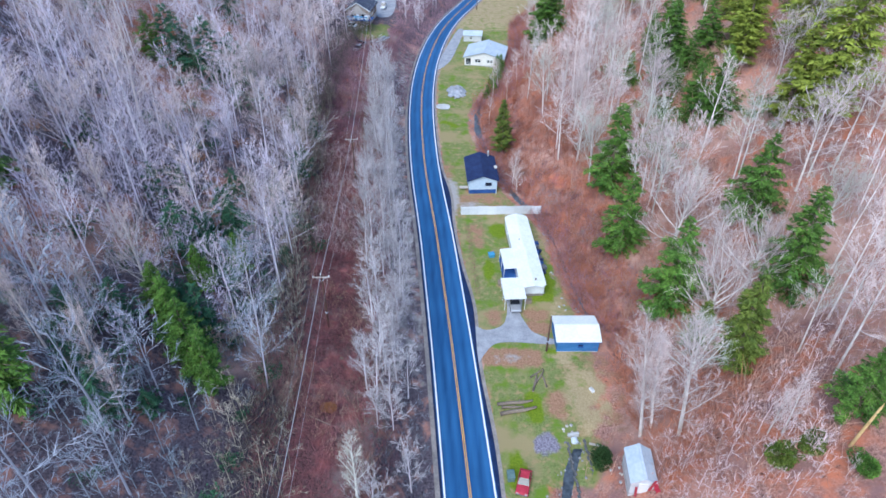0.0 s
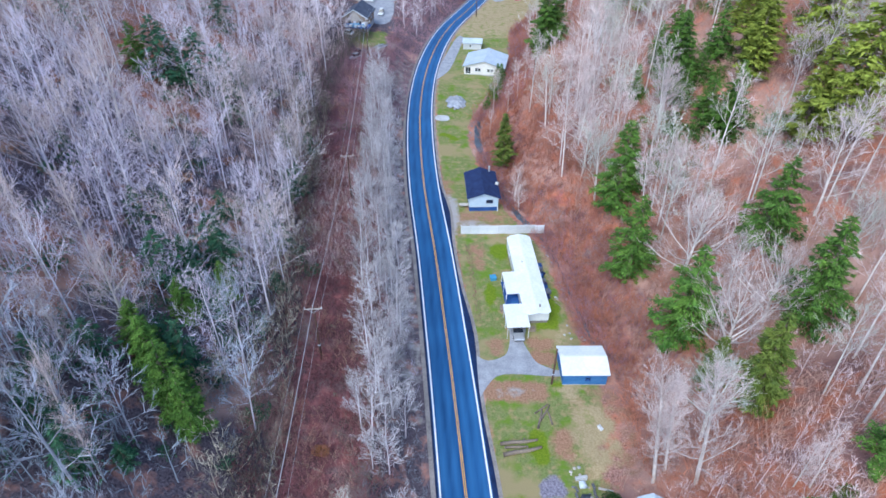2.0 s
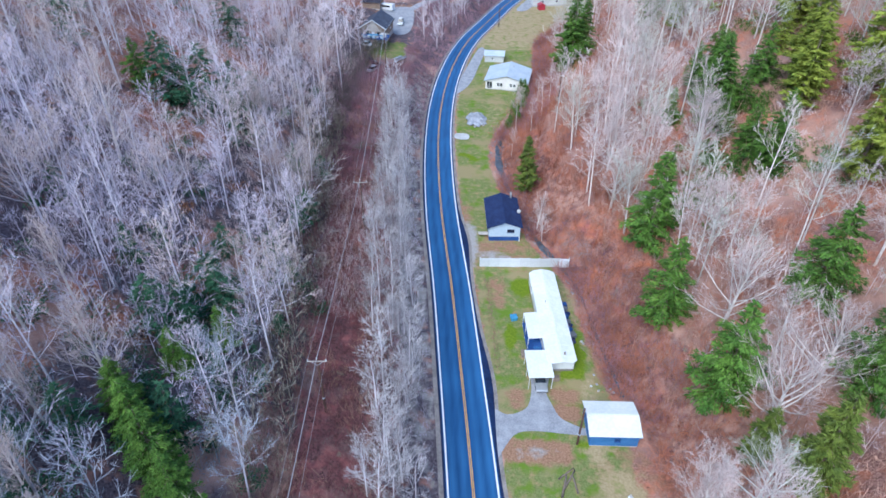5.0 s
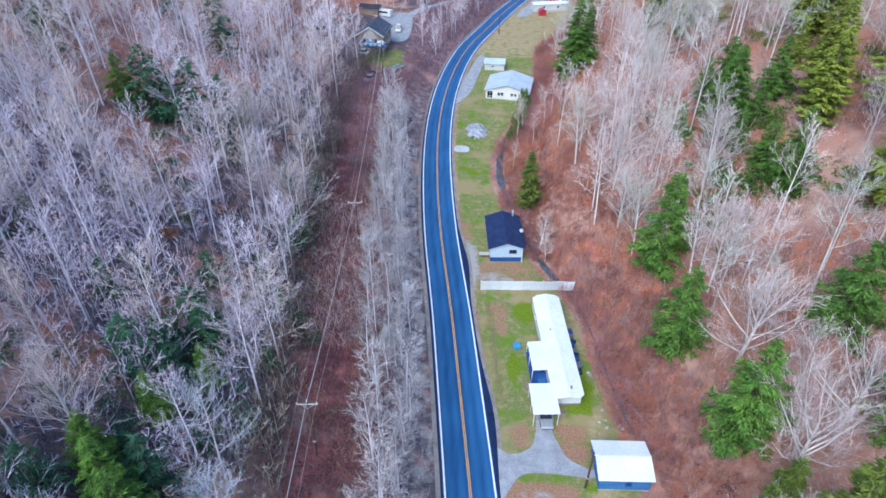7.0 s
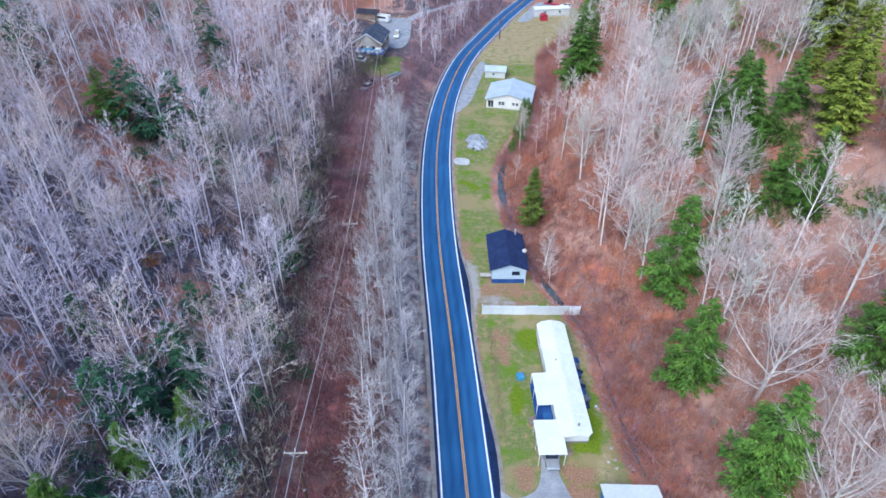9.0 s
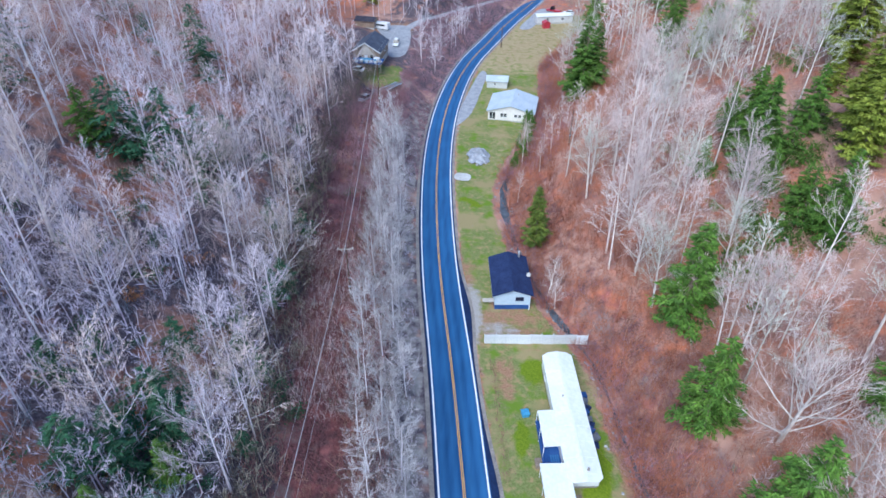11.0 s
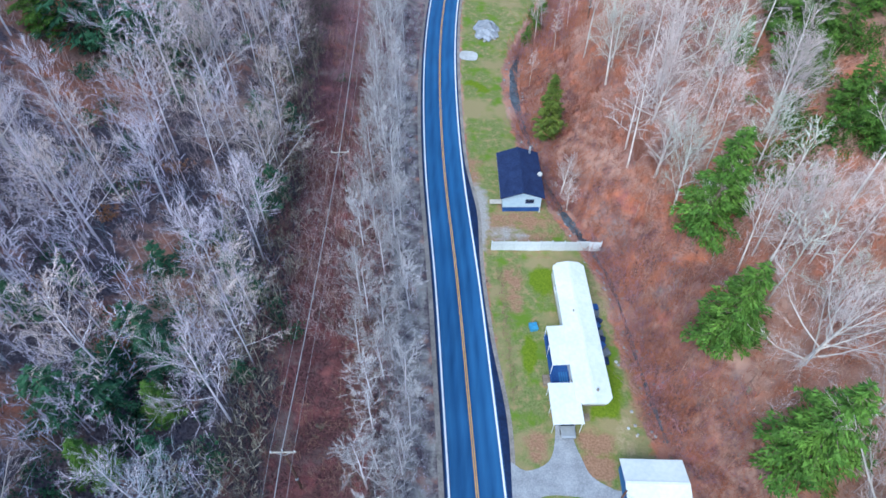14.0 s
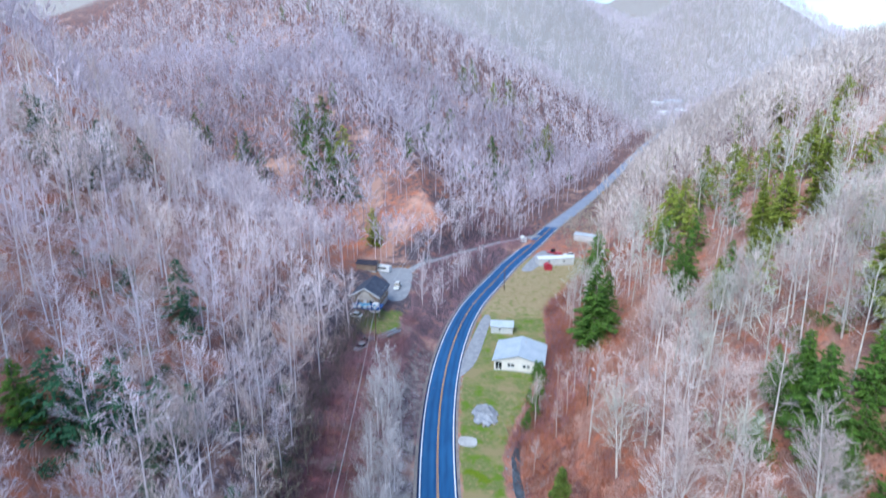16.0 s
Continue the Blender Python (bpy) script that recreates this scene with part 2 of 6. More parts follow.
    c = mixed(edge(sep.outputs["Green"]), c, floor)
    c = mixed(edge(sep.outputs["Red"]), c, lawn)
    c = mixed(edge(sep.outputs["Blue"]), c, earth)
    yard = n.new("ShaderNodeAttribute")
    yard.attribute_name = "yard"
    ysep = n.new("ShaderNodeSeparateColor")
    l.new(yard.outputs["Color"], ysep.inputs["Color"])
    for mask, colour in ((ysep.outputs["Blue"], dry), (yard.outputs["Alpha"], grit_haze), (ysep.outputs["Red"], lush), (ysep.outputs["Green"], rubble)):
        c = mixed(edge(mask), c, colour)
    l.new(c, b.inputs["Base Color"])
    bp = n.new("ShaderNodeBump")
    bp.inputs["Strength"].default_value, bp.inputs["Distance"].default_value = 0.6, 0.15
    l.new(fine, bp.inputs["Height"])
    l.new(bp.outputs["Normal"], b.inputs["Normal"])
    return m


FLOOR = ground_material()


def wear_tracks(m):
    """Paler wheel tracks, worn along the lanes."""
    n, l = m.node_tree.nodes, m.node_tree.links
    b = n["Principled BSDF"]
    was = b.inputs["Base Color"].links[0].from_socket
    a = n.new("ShaderNodeAttribute")
    a.attribute_name = "worn"
    t = n.new("ShaderNodeTexNoise")
    t.inputs["Scale"].default_value, t.inputs["Detail"].default_value = 0.12, 4.0
    l.new(n.new("ShaderNodeTexCoord").outputs["Object"], t.inputs["Vector"])
    k = n.new("ShaderNodeMath")
    k.operation = "MULTIPLY"
    l.new(a.outputs["Fac"], k.inputs[0])
    l.new(t.outputs["Fac"], k.inputs[1])
    x = n.new("ShaderNodeMix")
    x.data_type = "RGBA"
    l.new(k.outputs[0], x.inputs["Factor"])
    l.new(was, x.inputs["A"])
    x.inputs["B"].default_value = (0.05, 0.18, 0.4, 1)
    l.new(x.outputs["Result"], b.inputs["Base Color"])


wear_tracks(ASPHALT)

# ---- the land ----
ROAD = np.array([(14, -150), (8, -40), (4.4, 20), (2.3, 43), (0.6, 60), (-0.6, 72), (-1.8, 82), (-3.3, 96), (-5, 109), (-6.5, 119),
                 (-8, 133), (-9.3, 149), (-10.1, 164), (-10.3, 180), (-9.6, 198), (-7.2, 220), (-3.3, 240), (2, 256), (10.4, 283),
                 (22, 313), (35, 349), (54, 394), (80, 460), (114, 553), (200, 790), (342, 1143), (520, 1600), (800, 2300)], float)
STREAM = np.array([(11, -150), (12, 20), (14, 43), (16.8, 51.5), (23.8, 60), (25, 68), (22.6, 76), (20.9, 86), (19.7, 95), (18.9, 103),
                   (15.2, 110), (12.6, 115), (9.4, 126), (6.6, 139), (5.2, 149), (5.6, 158), (8.5, 168), (12.5, 180), (17.5, 195),
                   (20, 215), (21, 235), (28, 252), (40, 275), (47, 305), (51, 350), (66, 394), (126, 553), (212, 790), (356, 1143), (820, 2300)], float)
YG = np.arange(-150.0, 2300.0, 1.0)


def eased(line, window):
    """A line x(y) on even steps of y, rounded off."""
    x = np.interp(YG, line[:, 1], line[:, 0])
    for _ in range(2):
        x = np.convolve(np.pad(x, window // 2, "edge"), np.ones(window) / window, "valid")[: len(YG)]
    return x


ROAD_X, STREAM_X = eased(ROAD, 15), eased(STREAM, 9)
ROAD_DX = np.gradient(ROAD_X)


def ramp(v):
    v = np.clip(v, 0, 1)
    return v * v * (3 - 2 * v)


def hill(run, slope, top):
    return top * (1 - np.exp(-slope * np.maximum(run, 0) / top))


def across(x, y):
    """Metres to the right of the road's middle."""
    return (x - np.interp(y, YG, ROAD_X)) / np.sqrt(1 + np.interp(y, YG, ROAD_DX) ** 2)


def waves(x, y, size):
    return (np.sin(x / size + 1.3 * np.sin(y / size / 1.7)) + np.sin(y / size * 1.13 + 1.7 * np.sin(x / size / 1.3)) + np.sin((x + y) / size / 0.71)) / 3


DRIVE = np.array([(-29, 250), (-27.2, 258), (-22.7, 270), (-15, 278.5), (-4, 293), (8, 314), (17.5, 324), (27, 331)])


def ground(x, y):
    """The height of the land."""
    x, y = np.asarray(x, float), np.asarray(y, float)
    d = across(x, y)
    s = x - np.interp(y, YG, STREAM_X)
    right = hill(s - 3.2, 0.78, 140)
    right = right + ramp((s - 25) / 60) * (3.5 * waves(x, y, 23) + 6 * waves(x + 40, y, 61))
    right = right * (1 - 0.5 * ramp((y - 600) / 500))
    q = (x + 30) * -0.5 + (y - 262) * -0.866
    bank = (4.2 * ramp((-d - 5) / 8) + 1.8 * ramp((-d - 13) / 9)) * (1 - 0.35 * ramp((y - 170) / 50))
    left = hill(-d - 23, 0.85, 170) * ramp((q + 2) / 66) + bank * ramp((q + 60) / 40)
    left = left + ramp((-d - 35) / 60) * ramp(q / 60) * (3.0 * waves(x + 9, y, 19) + 6 * waves(x, y + 30, 57))
    beyond = np.minimum(-q - 14, -d - 12 - 18 * ramp((y - 330) / 80))
    left = left + hill(beyond, 0.65, 480) + ramp(beyond / 90) * (8 * waves(x, y, 47) + 14 * waves(x, y, 130))
    end = (105 + 175 * np.exp(-(((x - 565) / 120) ** 2))) * ramp((y - 900) / 800)
    bed = -0.8 * np.exp(-((s / 1.3) ** 2)) * ramp((290 - y) / 20) * (1 - ramp((y - 52) / 1.5) * ramp((76 - y) / 3))
    graded = ramp(1.5 - np.abs(x - np.interp(y, DRIVE[:, 1], DRIVE[:, 0])) / 9) * ramp((y - 246) / 8) * ramp((338 - y) / 8)
    left = left * (1 - graded) + graded * np.interp(y, (250, 270, 290, 324), (4.2, 4.0, 3.4, 0.0))
    return right + left + end + bed + 0.12 * ramp((np.abs(d) - 5) / 4) * waves(x, y, 2.3)


def ground_z(x, y):
    return float(ground(x, y))


def box_mask(x, y, x0, y0, x1, y1, soft=2.0):
    return ramp((x - x0) / soft + 0.5) * ramp((x1 - x) / soft + 0.5) * ramp((y - y0) / soft + 0.5) * ramp((y1 - y) / soft + 0.5)


def gaps(x, y):
    """Openings among the trees of the left hillside where the leaf litter shows, 0 to 1."""
    v = waves(x * 1.1 + 17, y * 0.8 - 5, 7.5) + 0.35 * waves(x + 5, y, 2.9)
    return ramp((v - 0.32) / 0.3) * ramp((-across(x, y) - 28) / 6)


def zones(x, y):
    """Lawn, brush floor, bare earth and litter with shade put into its colour at a place, each 0 to 1."""
    d, s = across(x, y), x - np.interp(y, YG, STREAM_X)
    yard = ramp((d - 3.8) / 1.2) * ramp((-s - 1.6) / 1.5) * ramp((300 - y) / 10)
    low = ramp((y - 43) / 3) * ramp((66 - y) / 4) * ramp((d - 3.8) / 1.2) * ramp((22 - x) / 5)
    lawn = np.maximum(yard * (1 - ramp((d - 19) / 8) * ramp((72 - y) / 3)), low)
    lawn = np.maximum(lawn, box_mask(x, y, -34.5, 203, -24.5, 222, 4))
    earth = np.maximum.reduce([box_mask(x, y, -3.5, 106, 12, 117, 8) * 0.62, box_mask(x, y, 2.5, 95, 6, 104, 3) * 0.65, box_mask(x, y, 4, 64.5, 14, 68.5, 2) * 0.9, box_mask(x, y, 13, 55, 17, 60, 3) * 0.8,
                               box_mask(x, y, 11.5, 71.5, 16, 78, 2) * 0.8, box_mask(x, y, 5.2, 73.5, 8.2, 77.5, 2) * 0.75, box_mask(x, y, 16, 52, 26, 68, 6) * 0.5,
                               box_mask(x, y, 18.5, 78, 20.8, 106, 2) * 0.6 * ramp((-s) / 1), box_mask(x, y, -8, 108, -0.5, 128, 4) * 0.7 * ramp((d - 3.6) / 1),
                               box_mask(x, y, -40, 252, -24, 268, 8) * 0.7, box_mask(x, y, 2, 234, 34, 280, 10) * 0.52])
    brush = ramp((-d - 11) / 2) * ramp((d + 24) / 3) * ramp((230 - y) / 20)
    brush = np.maximum(brush, 0.45 * ramp((s + 1) / 2) * ramp((16 - s) / 9) * ramp((230 - y) / 30) * ramp((y - 58) / 8))
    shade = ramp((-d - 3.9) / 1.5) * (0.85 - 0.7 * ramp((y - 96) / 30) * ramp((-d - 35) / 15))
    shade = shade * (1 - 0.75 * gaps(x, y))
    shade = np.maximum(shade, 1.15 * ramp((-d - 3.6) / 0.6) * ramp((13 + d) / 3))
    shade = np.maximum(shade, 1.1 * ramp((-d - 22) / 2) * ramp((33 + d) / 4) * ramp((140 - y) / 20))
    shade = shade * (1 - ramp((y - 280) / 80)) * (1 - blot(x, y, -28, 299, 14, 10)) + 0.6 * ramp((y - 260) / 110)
    return lawn, brush, earth, shade


def blot(x, y, cx, cy, rx, ry):
    """A soft oval, 1 in its middle."""
    return ramp(1.6 - np.hypot((x - cx) / rx, (y - cy) / ry))


def yard_zones(x, y):
    """Lush grass, rubble, dry grass and grit in the yards, each 0 to 1; the last also greys the far hills as haze."""
    d, s = across(x, y), x - np.interp(y, YG, STREAM_X)
    inside = ramp((d - 3.6) / 0.8)
    lush = np.maximum.reduce([blot(x, y, cx, cy, rx, ry) for cx, cy, rx, ry in ((11.6, 57, 1.3, 2.8), (14.9, 80.6, 1.4, 1.2), (15.4, 68.2, 0.7, 0.8), (8.6, 101, 1.8, 2.6), (6.2, 88, 0.9, 3.0), (16.8, 84, 0.9, 4.0), (8.5, 46.5, 1.0, 3.0))])
    along = np.abs((x + 1.7) * 0.62 + (y - 149.4) * 0.78)
    lush = np.maximum(lush, ramp(1.5 - along / 1.0) * ramp((3.6 - np.abs((x + 1.7) * 0.78 - (y - 149.4) * 0.62)) / 1.5))
    rubble = blot(x, y, 12.7, 50.7, 1.7, 1.6)
    dry = np.maximum.reduce([0.62 * ramp((y - 222) / 12) * inside * ramp((-s - 1) / 2) * ramp((300 - y) / 12), 0.42 * ramp((5.6 - d) / 1.2) * inside * ramp((220 - y) / 20) * ramp((y - 128) / 8),
                             0.72 * blot(x, y, 19.5, 59, 3.2, 6.0), 0.6 * blot(x, y, 17.2, 68, 2.2, 3.0), 0.35 * blot(x, y, 5.0, 175, 2.5, 10), 0.55 * blot(x, y, 17.6, 76, 1.4, 4.0), 0.5 * blot(x, y, 16.5, 98, 2.0, 5.0)])
    grit_haze = np.maximum.reduce([0.85 * blot(x, y, -1.2, 113, 1.9, 7.5), 0.6 * blot(x, y, 3.5, 110, 3.5, 1.6), 0.55 * blot(x, y, 9, 66.6, 3.5, 0.9), 0.6 * blot(x, y, -7.0, 189, 1.5, 10)]) * inside
    grit_haze = np.maximum(grit_haze, 0.5 * ramp((-d - 3.8) / 1.0) * ramp((12.5 + d) / 3) * ramp((y - 52) / 20) * ramp((215 - y) / 20))
    # beyond 800 m the ground is greyed: distance haze put into its colour
    grit_haze = np.maximum(grit_haze, 0.72 * ramp((y - 800) / 200))
    return lush, rubble, dry, grit_haze


def spaced(lo, a, b, hi, step, grow=1.06):
    """Coordinates with even steps from a to b and growing ones outside."""
    mid = list(np.arange(a, b, step))
    low, high, g = [], [], step
    v = a
    while v > lo:
        g = min(g * grow, 60)
        v -= g
        low.append(v)
    v, g = mid[-1], step
    while v < hi:
        g = min(g * grow, 60)
        v += g
        high.append(v)
    return np.array(low[::-1] + mid + high)


def mesh_from(name, verts, faces, material=None, smooth=False):
    me = bpy.data.meshes.new(name)
    faces = np.asarray(faces)
    me.vertices.add(len(verts))
    me.vertices.foreach_set("co", np.asarray(verts, np.float32).ravel())
    k = faces.shape[1]
    me.loops.add(faces.size)
    me.loops.foreach_set("vertex_index", faces.astype(np.int32).ravel())
    me.polygons.add(len(faces))
    me.polygons.foreach_set("loop_start", np.arange(0, faces.size, k, dtype=np.int32))
    me.polygons.foreach_set("loop_total", np.full(len(faces), k, np.int32))
    me.polygons.foreach_set("use_smooth", np.full(len(faces), smooth))
    me.update(calc_edges=True)
    if material:
        me.materials.append(material)
    return me


def grid_faces(rows, cols):
    i = np.arange(rows * cols).reshape(rows, cols)
    return np.stack([i[:-1, :-1], i[:-1, 1:], i[1:, 1:], i[1:, :-1]], -1).reshape(-1, 4)


gx, gy = spaced(-1500, -48, 60, 2200, 0.9), spaced(-140, 25, 290, 2250, 1.1)
gX, gY = np.meshgrid(gx, gy)
land = tagged(new("ground", mesh_from("ground", np.stack([gX, gY, ground(gX, gY)], -1).reshape(-1, 3), grid_faces(len(gy), len(gx)), FLOOR, True)),
              "valley floor and hillsides with rust leaf litter and lawn", "ground", kind="structure")
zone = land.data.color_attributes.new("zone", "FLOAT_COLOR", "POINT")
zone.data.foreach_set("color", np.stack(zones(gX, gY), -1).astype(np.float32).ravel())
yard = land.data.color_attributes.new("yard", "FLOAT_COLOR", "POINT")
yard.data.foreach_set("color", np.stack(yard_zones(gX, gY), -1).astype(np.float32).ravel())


def strip(name, y0, y1, a, b, z, material, parent=None, step=2.0, dash=None):
    """A band along the road, from a to b metres right of its middle, with its own thickness."""
    ys = np.arange(y0, y1 + step / 2, step)
    x, dx = np.interp(ys, YG, ROAD_X), np.interp(ys, YG, ROAD_DX)
    n = np.sqrt(1 + dx * dx)
    a, b = (v(ys) if callable(v) else np.full(len(ys), v) for v in (a, b))
    lift = ground(x, ys) * (ys > 420)
    pts = []
    for off, h in ((a, z - 0.3), (a, z), (b, z), (b, z - 0.3)):
        pts.append(np.stack([x + off / n, ys - off * dx / n, h + lift], -1))
    ob = new(name, mesh_from(name, np.concatenate(pts, 1).reshape(-1, 3), grid_faces(len(ys), 4), material))
    ob.parent = parent
    return ob


def carriageway(y0, y1, surface, step=2.0):
    """The road's surface, slightly crowned, with the wheel tracks marked as worn."""
    ys = np.arange(y0, y1, step)
    x, dx = np.interp(ys, YG, ROAD_X), np.interp(ys, YG, ROAD_DX)
    n = np.sqrt(1 + dx * dx)
    lift = ground(x, ys) * (ys > 420)
    offs = (-3.5, -3.5, -3.1, -2.5, -1.75, -1.0, -0.3, 0.3, 1.0, 1.75, 2.5, 3.1, 3.45, 3.45)
    worn = (0, 0, 0.55, 1, 0.15, 0.9, 0.1, 0.1, 0.9, 0.15, 1, 0.55, 0, 0)
    pts = np.stack([np.stack([x + o / n, ys - o * dx / n, lift + (-0.2 if k in (0, 13) else 0.10)], -1) for k, o in enumerate(offs)], 1)
    me = mesh_from("road", pts.reshape(-1, 3), grid_faces(len(ys), len(offs)), surface)
    track = me.attributes.new("worn", "FLOAT", "POINT")
    track.data.foreach_set("value", np.tile(worn, len(ys)).astype(np.float32))
    return new("road", me)


def right_edge(y):
    return 3.6 + 0.9 * np.exp(-(((y - 78) / 9) ** 2)) + 0.9 * np.exp(-(((y - 114) / 8) ** 2)) + 0.5 * np.exp(-(((y - 50) / 10) ** 2))


road = tagged(carriageway(-130, 349, ASPHALT), "two-lane blue-grey asphalt road, damp and smooth", "road", kind="structure")
tagged(carriageway(348, 1190, ASPHALT_HAZE), "asphalt road running on up the valley, haze in its pale colour", "road", kind="structure")
strip("asphalt_edge", -130, 300, lambda y: y * 0 + 3.45, right_edge, 0.09, ASPHALT_EDGE, road)
strip("asphalt_edge", -130, 300, -3.76, -3.5, 0.07, ASPHALT_EDGE, road)
strip("left_shoulder", -130, 420, -4.4, -3.76, 0.05, SHOULDER, road)
strip("right_shoulder", -130, 420, right_edge, lambda y: right_edge(y) + 0.55, 0.045, SHOULDER, road)
strip("edge_line", -130, 346, -3.34, -3.1, 0.104, LINE_WHITE, road)
strip("edge_line", -130, 346, 3.06, 3.3, 0.104, LINE_WHITE, road)
strip("centre_line", -130, 346, -0.17, -0.05, 0.104, LINE_YELLOW, road)
strip("centre_line", -130, 346, 0.05, 0.17, 0.104, LINE_YELLOW, road)

# ---- plants: shapes ----
def tube(path, radii, sides):
    """A tapered round limb along a path: vertices and triangles."""
    path, radii = np.asarray(path, float), np.asarray(radii, float)
    t = np.gradient(path, axis=0)
    t /= np.linalg.norm(t, axis=1, keepdims=True) + 1e-9
    ref = np.where(np.abs(t[:, 2:3]) > 0.9, np.array([[1.0, 0, 0]]), np.array([[0, 0, 1.0]]))
    u = np.cross(t, ref)
    u /= np.linalg.norm(u, axis=1, keepdims=True) + 1e-9
    v = np.cross(t, u)
    a = np.arange(sides) * 2 * np.pi / sides
    ring = path[:, None] + radii[:, None, None] * (np.cos(a)[None, :, None] * u[:, None] + np.sin(a)[None, :, None] * v[:, None])
    i = np.arange(len(path) * sides).reshape(len(path), sides)
    j = np.roll(i, -1, 1)
    q = np.stack([i[:-1], j[:-1], j[1:], i[1:]], -1).reshape(-1, 4)
    return ring.reshape(-1, 3), np.concatenate([q[:, [0, 1, 2]], q[:, [0, 2, 3]]])


def cones(base, tip, radius):
    """Many thin three-sided twigs at once."""
    t = tip - base
    t = t / (np.linalg.norm(t, axis=1, keepdims=True) + 1e-9)
    u = np.cross(t, np.array([0.31, 0.17, 0.93]))
    u /= np.linalg.norm(u, axis=1, keepdims=True) + 1e-9
    v = np.cross(t, u)
    r = np.broadcast_to(np.asarray(radius, float).reshape(-1, 1), (len(base), 1))
    pts = [base + r * (math.cos(a) * u + math.sin(a) * v) for a in (0, 2.094, 4.189)] + [tip]
    verts = np.stack(pts, 1).reshape(-1, 3)
    k = np.arange(len(base))[:, None] * 4
    f = np.concatenate([k + np.array([[0, 1, 3]]), k + np.array([[1, 2, 3]]), k + np.array([[2, 0, 3]])])
    return verts, f


def blades(rng, base, tip, width):
    """Many of the finest twigs at once, each one slim triangle."""
    t = tip - base
    u = np.cross(t, rng.normal(0, 1, (len(base), 3)))
    u /= np.linalg.norm(u, axis=1, keepdims=True) + 1e-9
    w = np.broadcast_to(np.asarray(width, float).reshape(-1, 1), (len(base), 1))
    verts = np.stack([base + u * w, base - u * w, tip], 1).reshape(-1, 3)
    return verts, np.arange(len(base) * 3).reshape(-1, 3)


def joined(pieces):
    vs, fs, n = [], [], 0
    for v, f in pieces:
        vs.append(v)
        fs.append(f + n)
        n += len(v)
    return np.concatenate(vs), np.concatenate(fs)


def sideways(rng, along):
    """A random direction square to each of the given ones."""
    v = np.cross(along, rng.normal(0, 1, along.shape))
    return v / (np.linalg.norm(v, axis=-1, keepdims=True) + 1e-9)


def bare_tree(rng, height, spread, base, limbs, side, twigs, radius, thick=1.0, upright=0.9, stout=0.34, tuck=0.0, plain=False):
    """A leafless tree: a straight trunk with limbs that fan upward, and a haze of finer branches. Returns two meshes' worth of geometry."""
    lean = rng.normal(0, 0.03, 2)
    n = 6
    zs = np.linspace(-0.5, height * 0.95, n)
    wob = np.cumsum(rng.normal(0, 0.006 * height, (n, 2)), 0) * np.linspace(0, 1, n)[:, None]
    trunk = np.column_stack([wob + zs[:, None] * lean, zs])
    wood = [tube(trunk, radius * np.linspace(1.15, 0.16, n) ** 0.9, 5)]
    o, mid, end, way, size = [], [], [], [], []
    for k in range(limbs):
        rel = ((k + rng.random()) / limbs) ** 0.9
        f = base + (0.97 - base) * rel
        p = np.array([np.interp(f * height * 0.95, zs, trunk[:, i]) for i in range(3)])
        az = k * 2.4 + rng.normal(0, 0.35)
        phi = math.radians((60 - 36 * rel) / upright + rng.normal(0, 6))
        reach = spread * (1.2 - 0.6 * rel) * (1 - tuck * (1 - rel) ** 1.5) * rng.uniform(0.72, 1.15)
        w = np.array([math.cos(az) * math.sin(phi), math.sin(az) * math.sin(phi), math.cos(phi)])
        pts = [p]
        for step in range(3):
            w = w + np.array([*rng.normal(0, 0.1, 2), 0.13 + rng.normal(0, 0.06)])
            w /= np.linalg.norm(w)
            pts.append(pts[-1] + w * reach * 0.36)
        pts = np.array(pts)
        r0 = radius * (stout - 0.55 * stout * rel) * rng.uniform(0.8, 1.1)
        wood.append(tube(pts, r0 * np.array([1, 0.72, 0.45, 0.14]), 3))
        g = (0.14 + 0.86 * (np.arange(side) + rng.random(side)) / side) * 3
        i = np.minimum(g.astype(int), 2)
        a = pts[i] + (pts[i + 1] - pts[i]) * (g - i)[:, None]
        along = pts[i + 1] - pts[i]
        along /= np.linalg.norm(along, axis=1, keepdims=True)
        turn = rng.uniform(0.5, 0.95, (side, 1))
        d = along * np.cos(turn) + sideways(rng, along) * np.sin(turn) + [0, 0, 0.12]
        length = (reach * (0.52 - 0.09 * g) * rng.uniform(0.75, 1.2, side))[:, None]
        m = a + d * length * 0.5
        o.append(a)
        mid.append(m)
        end.append(m + (d + rng.normal(0, 0.13, (side, 3)) + [0, 0, 0.12]) * length * 0.5)
        way.append(d)
        size.append(length)
    o, mid, end, way, size = (np.concatenate(v) for v in (o, mid, end, way, size))
    if plain:
        crown = [blades(rng, o, end, np.full(len(o), 0.03 * thick))]
    else:
        crown = [cones(o, mid + (mid - o) * 0.1, 0.02 * thick), cones(mid, end, 0.013 * thick)]
    pick = np.repeat(np.arange(len(o)), twigs)
    h = rng.uniform(0.08, 1.0, (len(pick), 1))
    start = np.where(h < 0.5, o[pick] + (mid - o)[pick] * 2 * h, mid[pick] + (end - mid)[pick] * (2 * h - 1))
    turn = rng.uniform(0.25, 0.85, (len(pick), 1))
    tw = way[pick] * np.cos(turn) + sideways(rng, way[pick]) * np.sin(turn) + [0, 0, 0.15]
    reach = size[pick] * (0.66 - 0.28 * h) * rng.uniform(0.6, 1.35, (len(pick), 1))
    crown.append(blades(rng, start, start + tw * reach, (0.009 + 0.008 * rng.random(len(pick))) * thick))
    return joined(wood), joined(crown)


